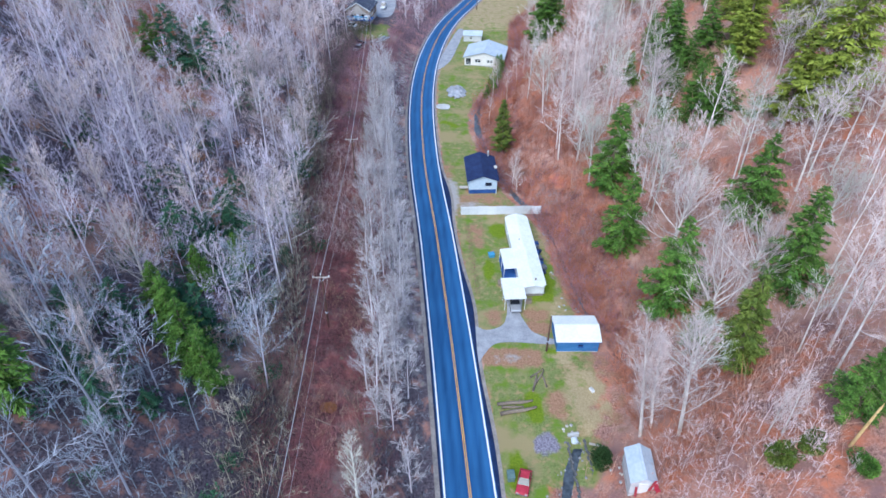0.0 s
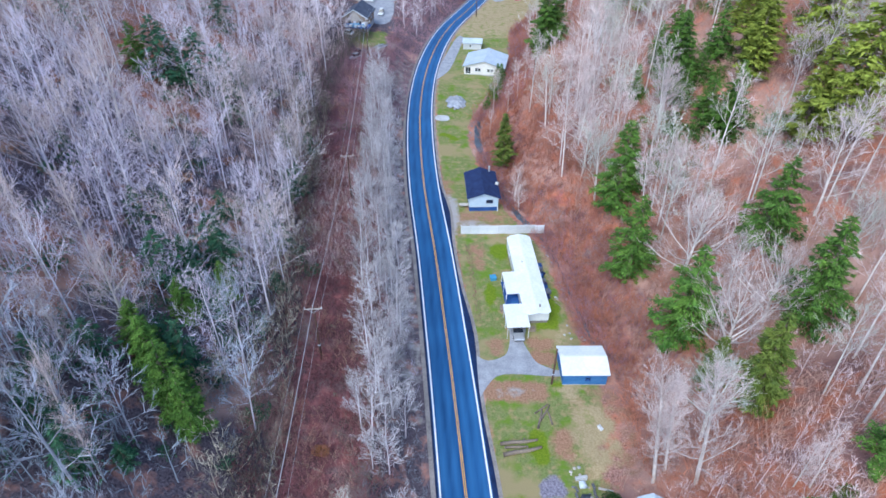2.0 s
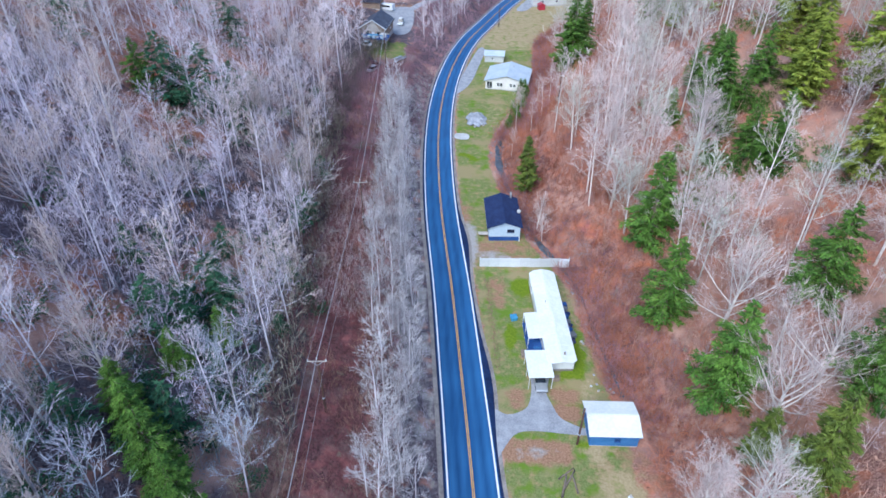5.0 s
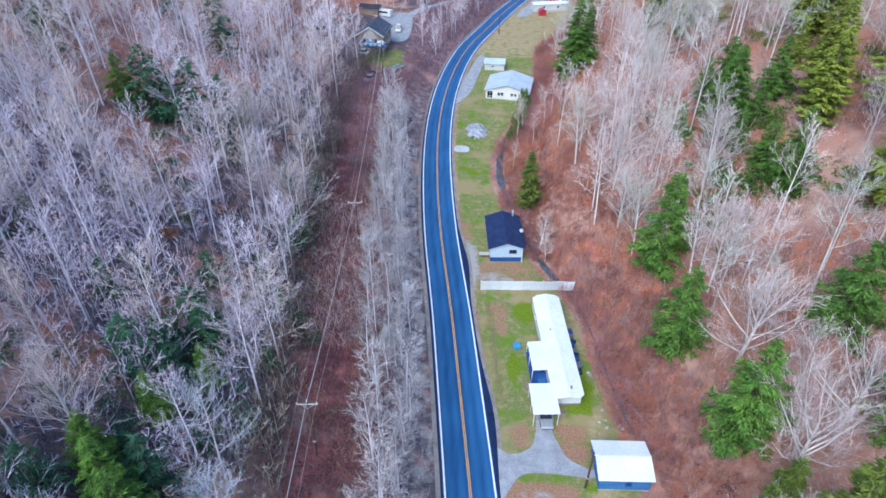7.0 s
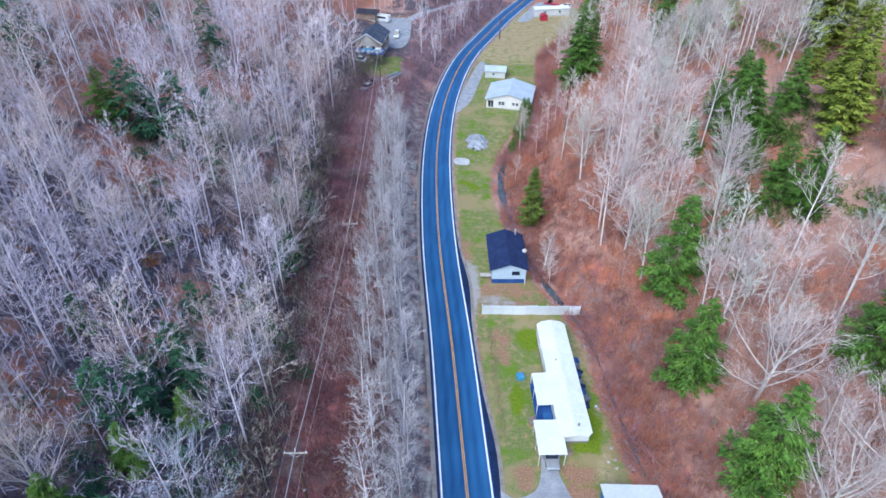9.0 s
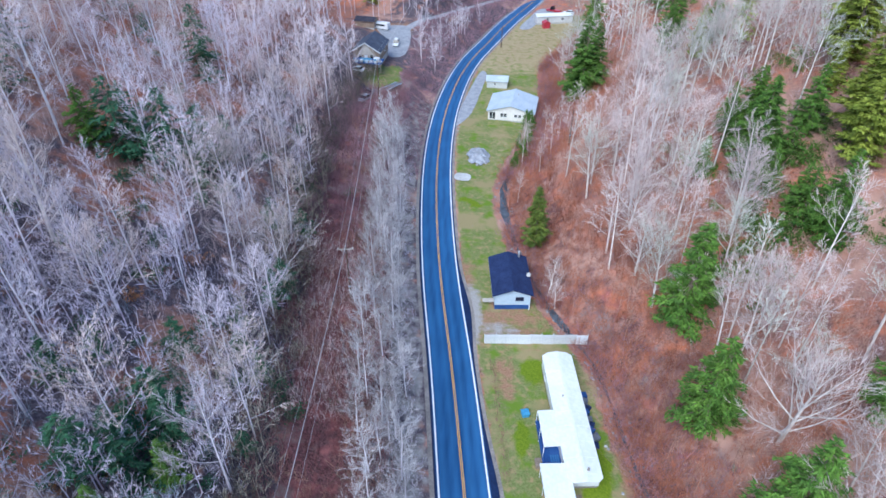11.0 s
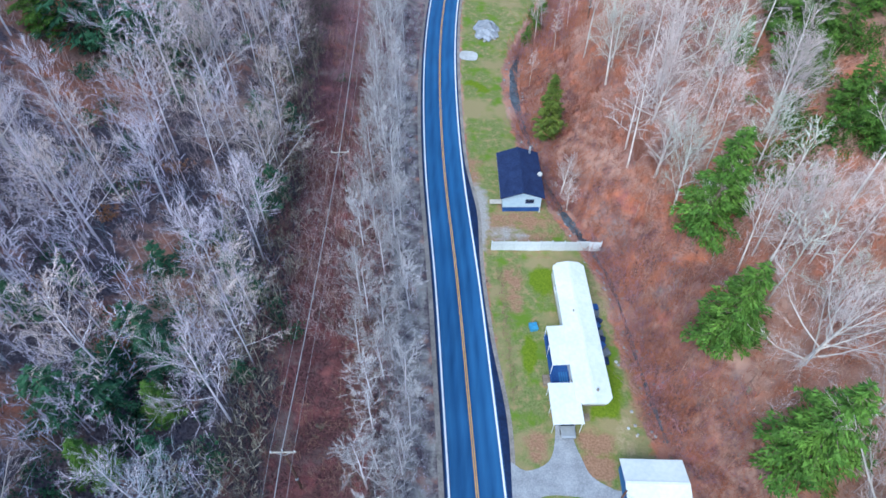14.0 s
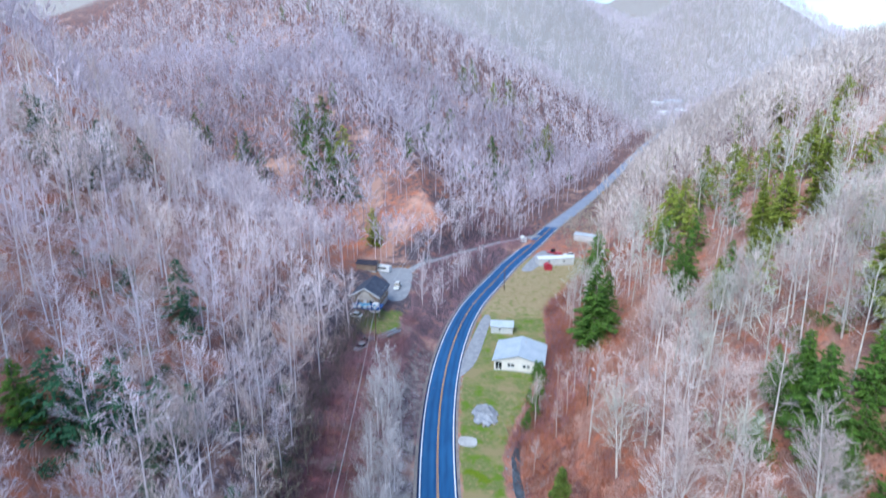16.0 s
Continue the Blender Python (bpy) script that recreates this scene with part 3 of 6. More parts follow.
def far_tree(rng, height, spread, n=60, width=0.07, limbs=9):
    """A leafless tree of few limbs with a rounded crown, for the hills farther off."""
    top = np.array([*rng.normal(0, 0.5, 2), height * 0.95])
    k = np.arange(limbs)
    rel = (k + rng.random(limbs)) / limbs
    az = k * 2.4 + rng.normal(0, 0.4, limbs)
    o = top * (0.34 + 0.58 * rel)[:, None]
    phi = np.radians(58 - 34 * rel)
    way = np.stack([np.cos(az) * np.sin(phi), np.sin(az) * np.sin(phi), np.cos(phi)], -1)
    tip = o + way * (spread * (1.25 - 0.6 * rel) * rng.uniform(0.8, 1.15, limbs))[:, None]
    pick = rng.integers(0, limbs, n)
    h = rng.uniform(0.1, 1.0, (n, 1))
    o2 = o[pick] + (tip - o)[pick] * h
    t2 = o2 + (way[pick] + sideways(rng, way[pick]) * rng.uniform(0.3, 1.1, (n, 1)) + [0, 0, 0.2]) * spread * (0.4 - 0.14 * h)
    wood = cones(np.concatenate([[[0, 0, -0.5]], o]), np.concatenate([[top], tip]), np.r_[0.13, np.full(limbs, 0.07)])
    return wood, blades(rng, o2, t2, width)


def conifer(rng, height, spread, droop=0.25, dense=1.0, bare=0.12, sprays=16, size=1.0, ragged=0.22):
    """A trunk and boughs that carry many small sprays of needles."""
    zs = np.linspace(-0.5, height, 7)
    trunk = np.column_stack([np.cumsum(rng.normal(0, 0.006 * height, (7, 2)), 0), zs])
    wood = [tube(trunk, 0.016 * height * np.linspace(1, 0.1, 7), 6)]
    o, tips, wide = [], [], []
    boughs = int(height * 7 * dense)
    for k in range(boughs):
        f = bare + (1 - bare) * (k + rng.random()) / boughs
        p = np.array([np.interp(f * height, zs, trunk[:, i]) for i in range(3)])
        az = k * 2.4 + rng.normal(0, 0.4)
        reach = spread * ((1 - f) ** 0.8 + 0.05) * rng.uniform(1 - 2 * ragged, 1 + 0.5 * ragged) * min(1, 0.6 + 2.2 * (f - bare))
        out = np.array([math.cos(az), math.sin(az), 0])
        tip = p + out * reach + np.array([0, 0, reach * (0.12 - droop * rng.uniform(0.4, 1.4))])
        wood.append(cones(p[None], tip[None], 0.03 + 0.012 * reach))
        n = max(6, int(reach * sprays))
        g = rng.uniform(0.1, 1.0, (n, 1)) ** 0.7
        across_it = np.array([-out[1], out[0], 0])
        fan = rng.normal(0, 0.34, (n, 1)) * reach * (0.35 + 0.25 * g)
        c = p + (tip - p) * g + across_it * fan * 0.5 + rng.normal(0, 0.05, (n, 3)) * (0.5 + reach * 0.3)
        d = out * rng.uniform(0.5, 1.0, (n, 1)) + across_it * rng.normal(0, 0.6, (n, 1)) + np.array([0, 0, 1]) * rng.normal(-0.1 - 0.4 * droop, 0.22, (n, 1))
        d /= np.linalg.norm(d, axis=1, keepdims=True)
        o.append(c)
        tips.append(c + d * rng.uniform(0.3, 0.75, (n, 1)) * size)
        wide.append(rng.uniform(0.06, 0.14, n) * size)
    o, tips, wide = np.concatenate(o), np.concatenate(tips), np.concatenate(wide)
    t = tips - o
    u = np.cross(t, np.array([0.1, 0.05, 1.0]) + rng.normal(0, 0.4, (len(o), 3)))
    u /= np.linalg.norm(u, axis=1, keepdims=True)
    v = np.stack([o + u * wide[:, None], tips, o - u * wide[:, None]], 1).reshape(-1, 3)
    return joined(wood), (v, np.arange(len(v)).reshape(-1, 3))


def leafy(rng, wide, high, count, size=0.28, loose=0.42):
    """A rounded, uneven mass of small leaves held on stems."""
    lobes = rng.normal(0, 1, (7, 3)) * np.array([wide, wide, high * 0.5]) * loose + np.array([0, 0, high * 0.5])
    c = lobes[rng.integers(0, 7, count)]
    w = rng.normal(0, 1, (count, 3))
    w /= np.linalg.norm(w, axis=1, keepdims=True)
    p = c + w * (0.75 + 0.3 * rng.random((count, 1))) * np.array([wide * 0.36, wide * 0.36, high * 0.34])
    p[:, 2] = np.maximum(p[:, 2], 0.08 * high)
    t = w + rng.normal(0, 0.5, (count, 3))
    t *= size / np.linalg.norm(t, axis=1, keepdims=True)
    u = np.cross(t, rng.normal(0, 1, (count, 3)))
    u *= size * 0.38 / (np.linalg.norm(u, axis=1, keepdims=True) + 1e-9)
    v = np.stack([p, p + t * 0.5 + u, p + t, p + t * 0.5 - u], 1).reshape(-1, 3)
    k = np.arange(count)[:, None] * 4
    stems = cones(np.zeros((9, 3)) + rng.normal(0, 0.1, (9, 3)) * wide * [1, 1, 0], lobes[rng.integers(0, 7, 9)], 0.04)
    return stems, (v, np.concatenate([k + np.array([[0, 1, 2]]), k + np.array([[0, 2, 3]])]))


def brushy(rng, high, stems):
    """A clump of thin bare stems."""
    b = rng.normal(0, 0.35, (stems, 3)) * [1, 1, 0]
    w = rng.normal(0, 0.45, (stems, 3)) * [1, 1, 0] + [0, 0, 1]
    tip = b + w * high * rng.uniform(0.5, 1.0, (stems, 1))
    pick = rng.integers(0, stems, stems * 2)
    g = rng.uniform(0.35, 0.85, (stems * 2, 1))
    b2 = b[pick] + (tip - b)[pick] * g
    t2 = b2 + (w[pick] + rng.normal(0, 0.6, (stems * 2, 3))) * high * 0.4
    return joined([cones(b[: stems // 3], tip[: stems // 3], 0.013), blades(rng, b[stems // 3 :], tip[stems // 3 :], 0.017), blades(rng, b2, t2, 0.014)])


def scattered(name, shapes, places, material, label, category):
    """One object of many plants: each place is x, y, turn, size and the number of a shape."""
    vs, fs, n = [], [], 0
    for k, (v, f) in enumerate(shapes):
        some = places[places[:, 4] == k]
        if not len(some):
            continue
        c, s = np.cos(some[:, 2]), np.sin(some[:, 2])
        size = some[:, 3]
        x = (v[None, :, 0] * c[:, None] - v[None, :, 1] * s[:, None]) * size[:, None] + some[:, 0:1]
        y = (v[None, :, 0] * s[:, None] + v[None, :, 1] * c[:, None]) * size[:, None] + some[:, 1:2]
        z = v[None, :, 2] * size[:, None] + ground(some[:, 0], some[:, 1])[:, None]
        vs.append(np.stack([x, y, z], -1).reshape(-1, 3))
        fs.append((f[None] + (np.arange(len(some)) * len(v))[:, None, None]).reshape(-1, 3) + n)
        n += len(some) * len(v)
    ob = new(name, mesh_from(name, np.concatenate(vs), np.concatenate(fs), material))
    return tagged(ob, label, category, kind="stuff")


def jittered(rng, x0, y0, x1, y1, step):
    """Uneven places about step metres apart."""
    xs, ys = np.meshgrid(np.arange(x0, x1, step), np.arange(y0, y1, step))
    p = np.stack([xs.ravel(), ys.ravel()], -1)
    return p + rng.uniform(-0.48, 0.48, p.shape) * step


def as_places(rng, p, shapes, lo=0.8, hi=1.2):
    return np.column_stack([p, rng.uniform(0, 6.283, len(p)), rng.uniform(lo, hi, len(p)), rng.integers(0, shapes, len(p))])


def in_view(p, margin=18):
    return (np.abs(p[:, 0] + 3) < 0.82 * (p[:, 1] + 12) + margin) & (p[:, 1] > 20)


# ---- plants: the woods ----
rng = np.random.default_rng(5)
# evergreens: place, kind (c hemlock, o olive pine, t blue-green, h tall hemlock) and size, by area
GREENS = []
# the right slope, near
GREENS += [(33.2, 72.6, "c", 1.3), (29.6, 88, "c", 1.22), (29.8, 104.8, "c", 1.3), (31.6, 106.4, "h", 0.85), (46.4, 81.5, "c", 1.15), (46.4, 66.5, "c", 1.05), (36.4, 55.8, "d", 0.98),
           (34.2, 62.5, "d", 0.7), (59.8, 95.2, "o", 1.6), (56.5, 99, "o", 1.1), (42.4, 42.2, "c", 0.72), (48.3, 109.3, "c", 0.85)]
# the right slope, middle
GREENS += [(43.1, 125.1, "c", 1.15), (45, 128.7, "c", 1.0), (43.8, 133, "c", 1.1), (54.5, 117.9, "o", 1.1), (55.5, 121, "o", 1.0), (59.9, 140, "o", 1.1), (60.4, 144.3, "o", 1.0),
           (46.1, 111.9, "c", 0.7), (46, 114, "c", 0.6), (43.1, 138.8, "c", 0.55), (43.9, 132.6, "c", 0.90), (43.8, 120.8, "c", 0.60), (52.0, 129.5, "c", 0.80), (56.9, 136.2, "o", 0.6), (37.5, 130.2, "c", 0.50), (48.3, 140.9, "c", 0.5), (47.4, 123.8, "c", 0.60), (48.5, 108, "c", 0.6), (63.1, 114.5, "o", 1.55), (55.9, 125, "o", 1.0), (49.4, 199.6, "c", 0.9), (49.7, 207.4, "c", 0.9)]
# beside the yards
GREENS += [(27.2, 197, "c", 1.15), (30.5, 204, "c", 0.9), (11.0, 133.0, "d", 0.85), (9.9, 176.3, "c", 0.3), (8.6, 165.5, "c", 0.36), (12.4, 188, "c", 0.35), (11, 170, "c", 0.25),
           (31, 200, "c", 1.1), (27.2, 195.5, "c", 1.35), (26.2, 199.5, "c", 1.1), (13.5, 186, "c", 0.42), (12.3, 178.5, "c", 0.45), (10.4, 171.5, "c", 0.38), (13.2, 189.0, "c", 0.3)]
# the left hillside, near
GREENS += [(-54.5, 62, "h", 0.9), (-42.4, 36.9, "h", 0.95), (-29.3, 48.8, "c", 0.62), (-31.6, 51.2, "c", 0.7), (-34, 53.6, "c", 0.72), (-36.4, 56.2, "c", 0.6), (-32.3, 56.6, "t", 0.7),
           (-35.1, 77.1, "t", 0.7), (-36.8, 71.7, "t", 0.6), (-34.5, 64, "c", 0.5), (-32.1, 70.9, "c", 0.5), (-33.5, 75.6, "t", 0.7), (-38.2, 68, "t", 0.7), (-36.2, 70.2, "t", 0.6),
           (-44.1, 76.2, "t", 0.5), (-36.9, 87, "t", 0.5), (-27.5, 78.1, "t", 0.35), (-30.9, 103.6, "t", 0.55), (-30.2, 107, "t", 0.6), (-52.7, 79.7, "t", 0.5), (-39, 51.8, "t", 0.6),
           (-42, 48, "t", 0.5), (-36, 40, "t", 0.5), (-31.3, 90.5, "t", 0.45)]
# the left hillside, farther on
GREENS += [(-58.2, 115.2, "c", 0.75), (-54.9, 116.8, "t", 1.0), (-52.4, 117.3, "t", 0.9), (-50.6, 122.2, "t", 1.0), (-47.3, 125.8, "t", 1.0), (-45.2, 131.1, "t", 0.8), (-56, 122, "t", 0.8),
           (-57.6, 155.9, "t", 0.9), (-55, 151.8, "t", 0.8), (-72, 120, "t", 1.0), (-72.4, 125.5, "t", 0.9), (-35.7, 121.4, "t", 0.5), (-31.6, 124.1, "t", 0.5), (-91, 191, "t", 1.1),
           (-97.5, 182, "t", 1.1), (-68, 115, "t", 0.7), (-95.5, 177.8, "t", 0.9), (-90.3, 185.7, "t", 0.9), (-101.2, 192.7, "t", 0.9), (-89.0, 204.8, "t", 0.9), (-157.8, 401.3, "t", 0.9), (-93.1, 198.6, "t", 0.9), (-105.7, 190.0, "t", 0.9), (-89.1, 178.6, "t", 0.9)]
# the right slope, farther on
GREENS += [(40, 259.7, "c", 1.2), (58.1, 218.2, "c", 1.0), (68.4, 221, "c", 0.95), (92.2, 231.8, "o", 1.15), (85.1, 206.8, "o", 1.1), (68.2, 204.7, "o", 0.9), (74, 212, "o", 1.0),
           (46, 192.4, "c", 0.9), (82, 240, "o", 1.0), (88, 262, "o", 1.1), (104, 270, "o", 1.2), (76, 268, "c", 1.0), (38, 256, "c", 1.1), (60, 236, "o", 1.2),
           (52, 226, "c", 1.0), (72, 246, "o", 1.3), (64, 262, "o", 1.2), (37.9, 250.5, "c", 1.3), (80.2, 253.6, "o", 1.35), (81.3, 204, "o", 1.1), (67.9, 193.5, "o", 1.1),
           (61.3, 189, "o", 1.0), (98, 212, "o", 1.1), (90, 229, "o", 1.2)]
# the right slope, farther on
GREENS += [(104, 245, "o", 1.2), (95, 255, "o", 1.2)]
# the far right slope
GREENS += [(79, 309, "o", 1.0), (100, 302, "o", 1.1), (143, 310, "o", 1.2), (130, 336, "o", 1.1), (112, 296, "o", 1.0), (88, 300, "o", 1.3), (70.3, 282, "o", 1.3),
           (126, 364, "o", 1.5), (133, 292, "o", 1.4), (115, 275, "o", 1.3)]
# hills beyond the bend
GREENS += [(-91.6, 377.9, "c", 1.3), (-69.2, 342.8, "o", 1.2), (-80.4, 325.4, "c", 1.1), (-42.9, 287.7, "o", 1.0), (8, 410.7, "c", 1.2), (47.7, 504.5, "o", 1.3), (30, 524, "o", 1.2),
           (-5.1, 589, "o", 1.4), (24.4, 596.5, "o", 1.3), (-96, 371, "c", 1.1), (-85, 350, "o", 1.2), (-84, 374, "c", 1.6), (-67, 346, "o", 1.5), (-84.5, 349, "c", 1.4),
           (-78, 360, "c", 1.5), (-72, 338, "c", 1.3), (-90, 362, "c", 1.4), (-62, 330, "t", 1.3), (-58, 318, "t", 1.2), (-66, 322, "t", 1.3), (-76, 330, "t", 1.3),
           (-100, 385, "c", 1.4), (-110, 352, "t", 1.3), (-125, 372, "t", 1.4)]
# hills beyond the bend
GREENS += [(-20, 452, "c", 1.6), (36, 480, "c", 1.6), (-30, 395, "c", 1.4), (14, 405, "t", 1.3), (52, 540, "o", 1.7), (10, 560, "o", 1.7), (-15, 575, "c", 1.8),
           (6.5, 427, "c", 1.5), (46, 508, "o", 1.8), (24, 594, "o", 1.8), (-44.3, 290, "o", 1.2), (-168, 409, "c", 1.5)]
GREENS += [(*p, "o" if rng.random() < 0.7 else "c", rng.uniform(0.7, 1.1)) for p in jittered(rng, 54, 150, 106, 262, 16) if rng.random() < 0.4]
GREENS += [(*(np.array(c) + rng.normal(0, 3.0, 2)), "t", rng.uniform(0.3, 0.55)) for c in ((-33, 60), (-36, 74), (-41, 47), (-34, 45), (-53, 123), (-50, 119), (-46, 122), (-31, 76), (-39, 84), (-52, 127), (-34, 66), (-30, 88))]


def clear_of_greens(p, far=4.0):
    g = np.array([(x, y) for x, y, kind, size in GREENS if size > 0.45 and kind != "t"])
    low = np.array([(x, y) for x, y, kind, size in GREENS if size > 0.7 and kind == "t"])
    open_to_low = (np.hypot(p[:, None, 0] - low[None, :, 0], p[:, None, 1] - low[None, :, 1] + 1.5) > 1.6).all(1)
    return open_to_low & (np.hypot(p[:, None, 0] - g[None, :, 0], p[:, None, 1] - g[None, :, 1] + 1.5) > far - 1.5 + 2.5 * (g[None, :, 0] > 0) + 1.5 * (g[None, :, 0] < 0) * (g[None, :, 1] < 80) + 3.0 * (g[None, :, 1] > 150)).all(1)


TALL = [bare_tree(rng, rng.uniform(13, 16.5), rng.uniform(4.4, 5.6), 0.28, 14, 9, 14, 0.12, thick=1.0) for _ in range(7)]
WIDE = [bare_tree(rng, rng.uniform(11, 14), rng.uniform(5.6, 7.0), 0.18, 17, 10, 15, 0.17, thick=1.0, upright=1.0, stout=0.36) for _ in range(6)]
ROADSIDE = [bare_tree(rng, rng.uniform(9, 12.5), rng.uniform(3.8, 4.8), 0.14, 14, 8, 12, 0.115, thick=1.25, upright=1.05, tuck=0.3) for _ in range(6)]
POLELIKE = [bare_tree(rng, rng.uniform(15, 19), rng.uniform(4.0, 5.0), 0.4, 13, 9, 14, 0.135, thick=1.1) for _ in range(5)]
TALL_LITE = [bare_tree(rng, rng.uniform(13, 16.5), rng.uniform(4.4, 5.6), 0.28, 11, 6, 11, 0.12, thick=1.9, plain=True) for _ in range(6)] + [bare_tree(rng, rng.uniform(11, 14), rng.uniform(5.4, 6.4), 0.2, 11, 6, 11, 0.15, thick=1.5, plain=True, upright=1.0) for _ in range(2)]
OPEN_LITE = [bare_tree(rng, rng.uniform(15, 19), rng.uniform(4.0, 5.0), 0.4, 11, 6, 11, 0.135, thick=2.0, plain=True) for _ in range(4)] + [bare_tree(rng, rng.uniform(11, 14), rng.uniform(5.4, 6.6), 0.2, 11, 6, 11, 0.15, thick=1.5, plain=True, upright=1.0) for _ in range(4)]
LOW_LITE = [bare_tree(rng, rng.uniform(9, 13), rng.uniform(3.8, 5.0), 0.18, 10, 5, 9, 0.11, thick=1.6, plain=True, upright=1.0) for _ in range(6)]
UNDER = [bare_tree(rng, rng.uniform(4.5, 7.0), rng.uniform(2.4, 3.2), 0.1, 8, 4, 6, 0.06, thick=1.45, plain=True, upright=0.9) for _ in range(6)]
FAR = [far_tree(rng, rng.uniform(13, 17), rng.uniform(4.8, 6.0), 84, 0.085) for _ in range(8)]


def clear_of_things(p, road=6.0):
    """Places outside the road, the yards, the clearing under the wires, the cabin's clearing and its drive."""
    x, y = p[:, 0], p[:, 1]
    d, s = across(x, y), x - np.interp(y, YG, STREAM_X)
    ok = (d < -22) | (s > 4.0)
    ok &= ~((x > -48) & (x < -14) & (y > 200) & (y < 268))
    ok |= (d < -7) & (d > -22) & (y > 225) & (y < 345) & (np.abs(y - 292 - (x + 6) * 1.0) > 7)
    ok |= (y > 345) & (d < -9)
    ok &= ~((y > 322) & (y < 900) & (d > -9) & (d < 27))
    ok &= ~(np.hypot(x + 27, y - 190) < 10) & ~(np.hypot((x + 28) / 15, (y - 299) / 10) < 1)
    ok |= y > 900
    ok &= ~((x > 18) & (x < 46) & (y > 262) & (y < 306))
    return ok


def shapes_of(trees):
    return [joined([a, b]) for a, b in trees]


def one_tree(name, meshes, x, y, turn, size, label, group, lean=0.0):
    ob = tagged(new(name), label, "tree", group)
    ob.matrix_basis = pose(x, y, ground_z(x, y), 0, -lean, 0) @ pose(0, 0, 0, 0, 0, turn) @ Matrix.Scale(size, 4)
    for part_name, me in meshes:
        new(part_name, me).parent = ob
    return ob


def tree_meshes(trees, bark, fine, second="crown"):
    return [(("trunk", mesh_from("trunk", *a, bark)), (second, mesh_from(second, *b, fine))) for a, b in trees]


HERO = tree_meshes([bare_tree(rng, rng.uniform(13, 15.5), rng.uniform(5.6, 6.6), 0.16, 22, 12, 12, 0.24, thick=1.0, upright=1.05, stout=0.34) for _ in range(4)], BARK_WARM, TWIGS_PINK)

GROVE = tree_meshes([bare_tree(rng, rng.uniform(16, 18), rng.uniform(5.2, 6.0), 0.16, 24, 12, 13, 0.22, thick=1.0, upright=1.25, stout=0.34, tuck=0.35) for _ in range(3)], BARK_WARM, TWIGS_PINK)
BROAD = tree_meshes([bare_tree(rng, rng.uniform(9, 10), rng.uniform(7.4, 8.2), 0.14, 18, 13, 10, 0.25, thick=1.15, upright=0.92, stout=0.5, tuck=0.1) for _ in range(3)], BARK_WARM, TWIGS_PINK)
GNARLED = tree_meshes([bare_tree(rng, 13.5, 7.0, 0.3, 14, 12, 14, 0.27, thick=1.15, upright=1.05, stout=0.45, tuck=0.2), bare_tree(rng, 14, 4.6, 0.16, 17, 11, 11, 0.2, thick=1.1, upright=1.5, stout=0.45, tuck=0.3)], SYCAMORE, TWIGS_MOSSY)

# the left hillside, the right hillside, and the row beside the road
left = jittered(rng, -170, 25, -18, 300, 6.0)
left = left[(left[:, 0] > -100) & (left[:, 1] < 255)]
left = left[~((left[:, 0] > -30) & (left[:, 1] < 50)) & clear_of_greens(left) & clear_of_things(left) & in_view(left) & (across(left[:, 0], left[:, 1]) < -25) & (rng.random(len(left)) < 1 - 0.65 * gaps(left[:, 0], left[:, 1]))]
right = jittered(rng, 12, 25, 190, 330, 4.7)
right = right[(right[:, 0] < 105) & (right[:, 1] < 265)]
right = right[clear_of_greens(right) & clear_of_things(right) & in_view(right) & ~((right[:, 0] < 40) & (right[:, 1] < 54))]
s_right = right[:, 0] - np.interp(right[:, 1], YG, STREAM_X)
right = right[~((right[:, 0] < 33.5) & (right[:, 1] > 150) & (right[:, 1] < 214)) & ((s_right > 11) | (right[:, 1] > 158)) & ((right[:, 1] > 74) | (rng.random(len(right)) < 0.1 + 0.35 * (right[:, 0] > 40))) & (rng.random(len(right)) < 0.26 + 0.5 * (waves(right[:, 0], right[:, 1], 9) > -0.3) + 0.12 * (right[:, 1] > 95))]

near_l = (left[:, 0] > -75) & (left[:, 1] > 50) & (left[:, 1] < 170)
near_r = (right[:, 0] < 75) & (right[:, 1] < 190)
blue_parts = tree_meshes(TALL + WIDE[:1], BARK_DIM, TWIGS_BLUE)
lilac_parts = tree_meshes(TALL[:5], BARK, TWIGS) + tree_meshes(TALL[5:] + WIDE[1:2], BARK, TWIGS_PINK)
pole_parts = tree_meshes(POLELIKE + WIDE[:3], BARK_WARM, TWIGS_PINK) + tree_meshes(POLELIKE[:3] + WIDE[3:], BARK_WARM, TWIGS_MOSSY)
row_parts = tree_meshes(ROADSIDE, BARK, TWIGS_ROW)
single_l = rng.permutation(np.flatnonzero(near_l))[:130]
single_r = rng.permutation(np.flatnonzero(near_r))[:110]
for x, y in left[single_l]:
    parts = blue_parts if y + rng.normal(0, 6) < 57 else lilac_parts
    one_tree("bare_tree", parts[rng.integers(len(parts))], x, y, rng.uniform(0, 360), rng.uniform(0.8, 1.15), "tall leafless grey tree on the steep hillside", "bare hillside trees")
for x, y in right[single_r]:
    one_tree("bare_tree", pole_parts[rng.integers(len(pole_parts))], x, y, rng.uniform(0, 360), rng.uniform(0.8, 1.15), "leafless pale-barked tree on the leaf-covered slope", "bare slope trees")
rest_l, rest_r = np.delete(left, single_l, 0), np.delete(right, single_r, 0)
low = rest_l[:, 1] + rng.normal(0, 6, len(rest_l)) < 57
scattered("bare_woods", shapes_of(TALL_LITE), as_places(rng, rest_l[low], 8), WOODS_BLUE, "dense leafless blue-grey woods low on the hillside", "woods")
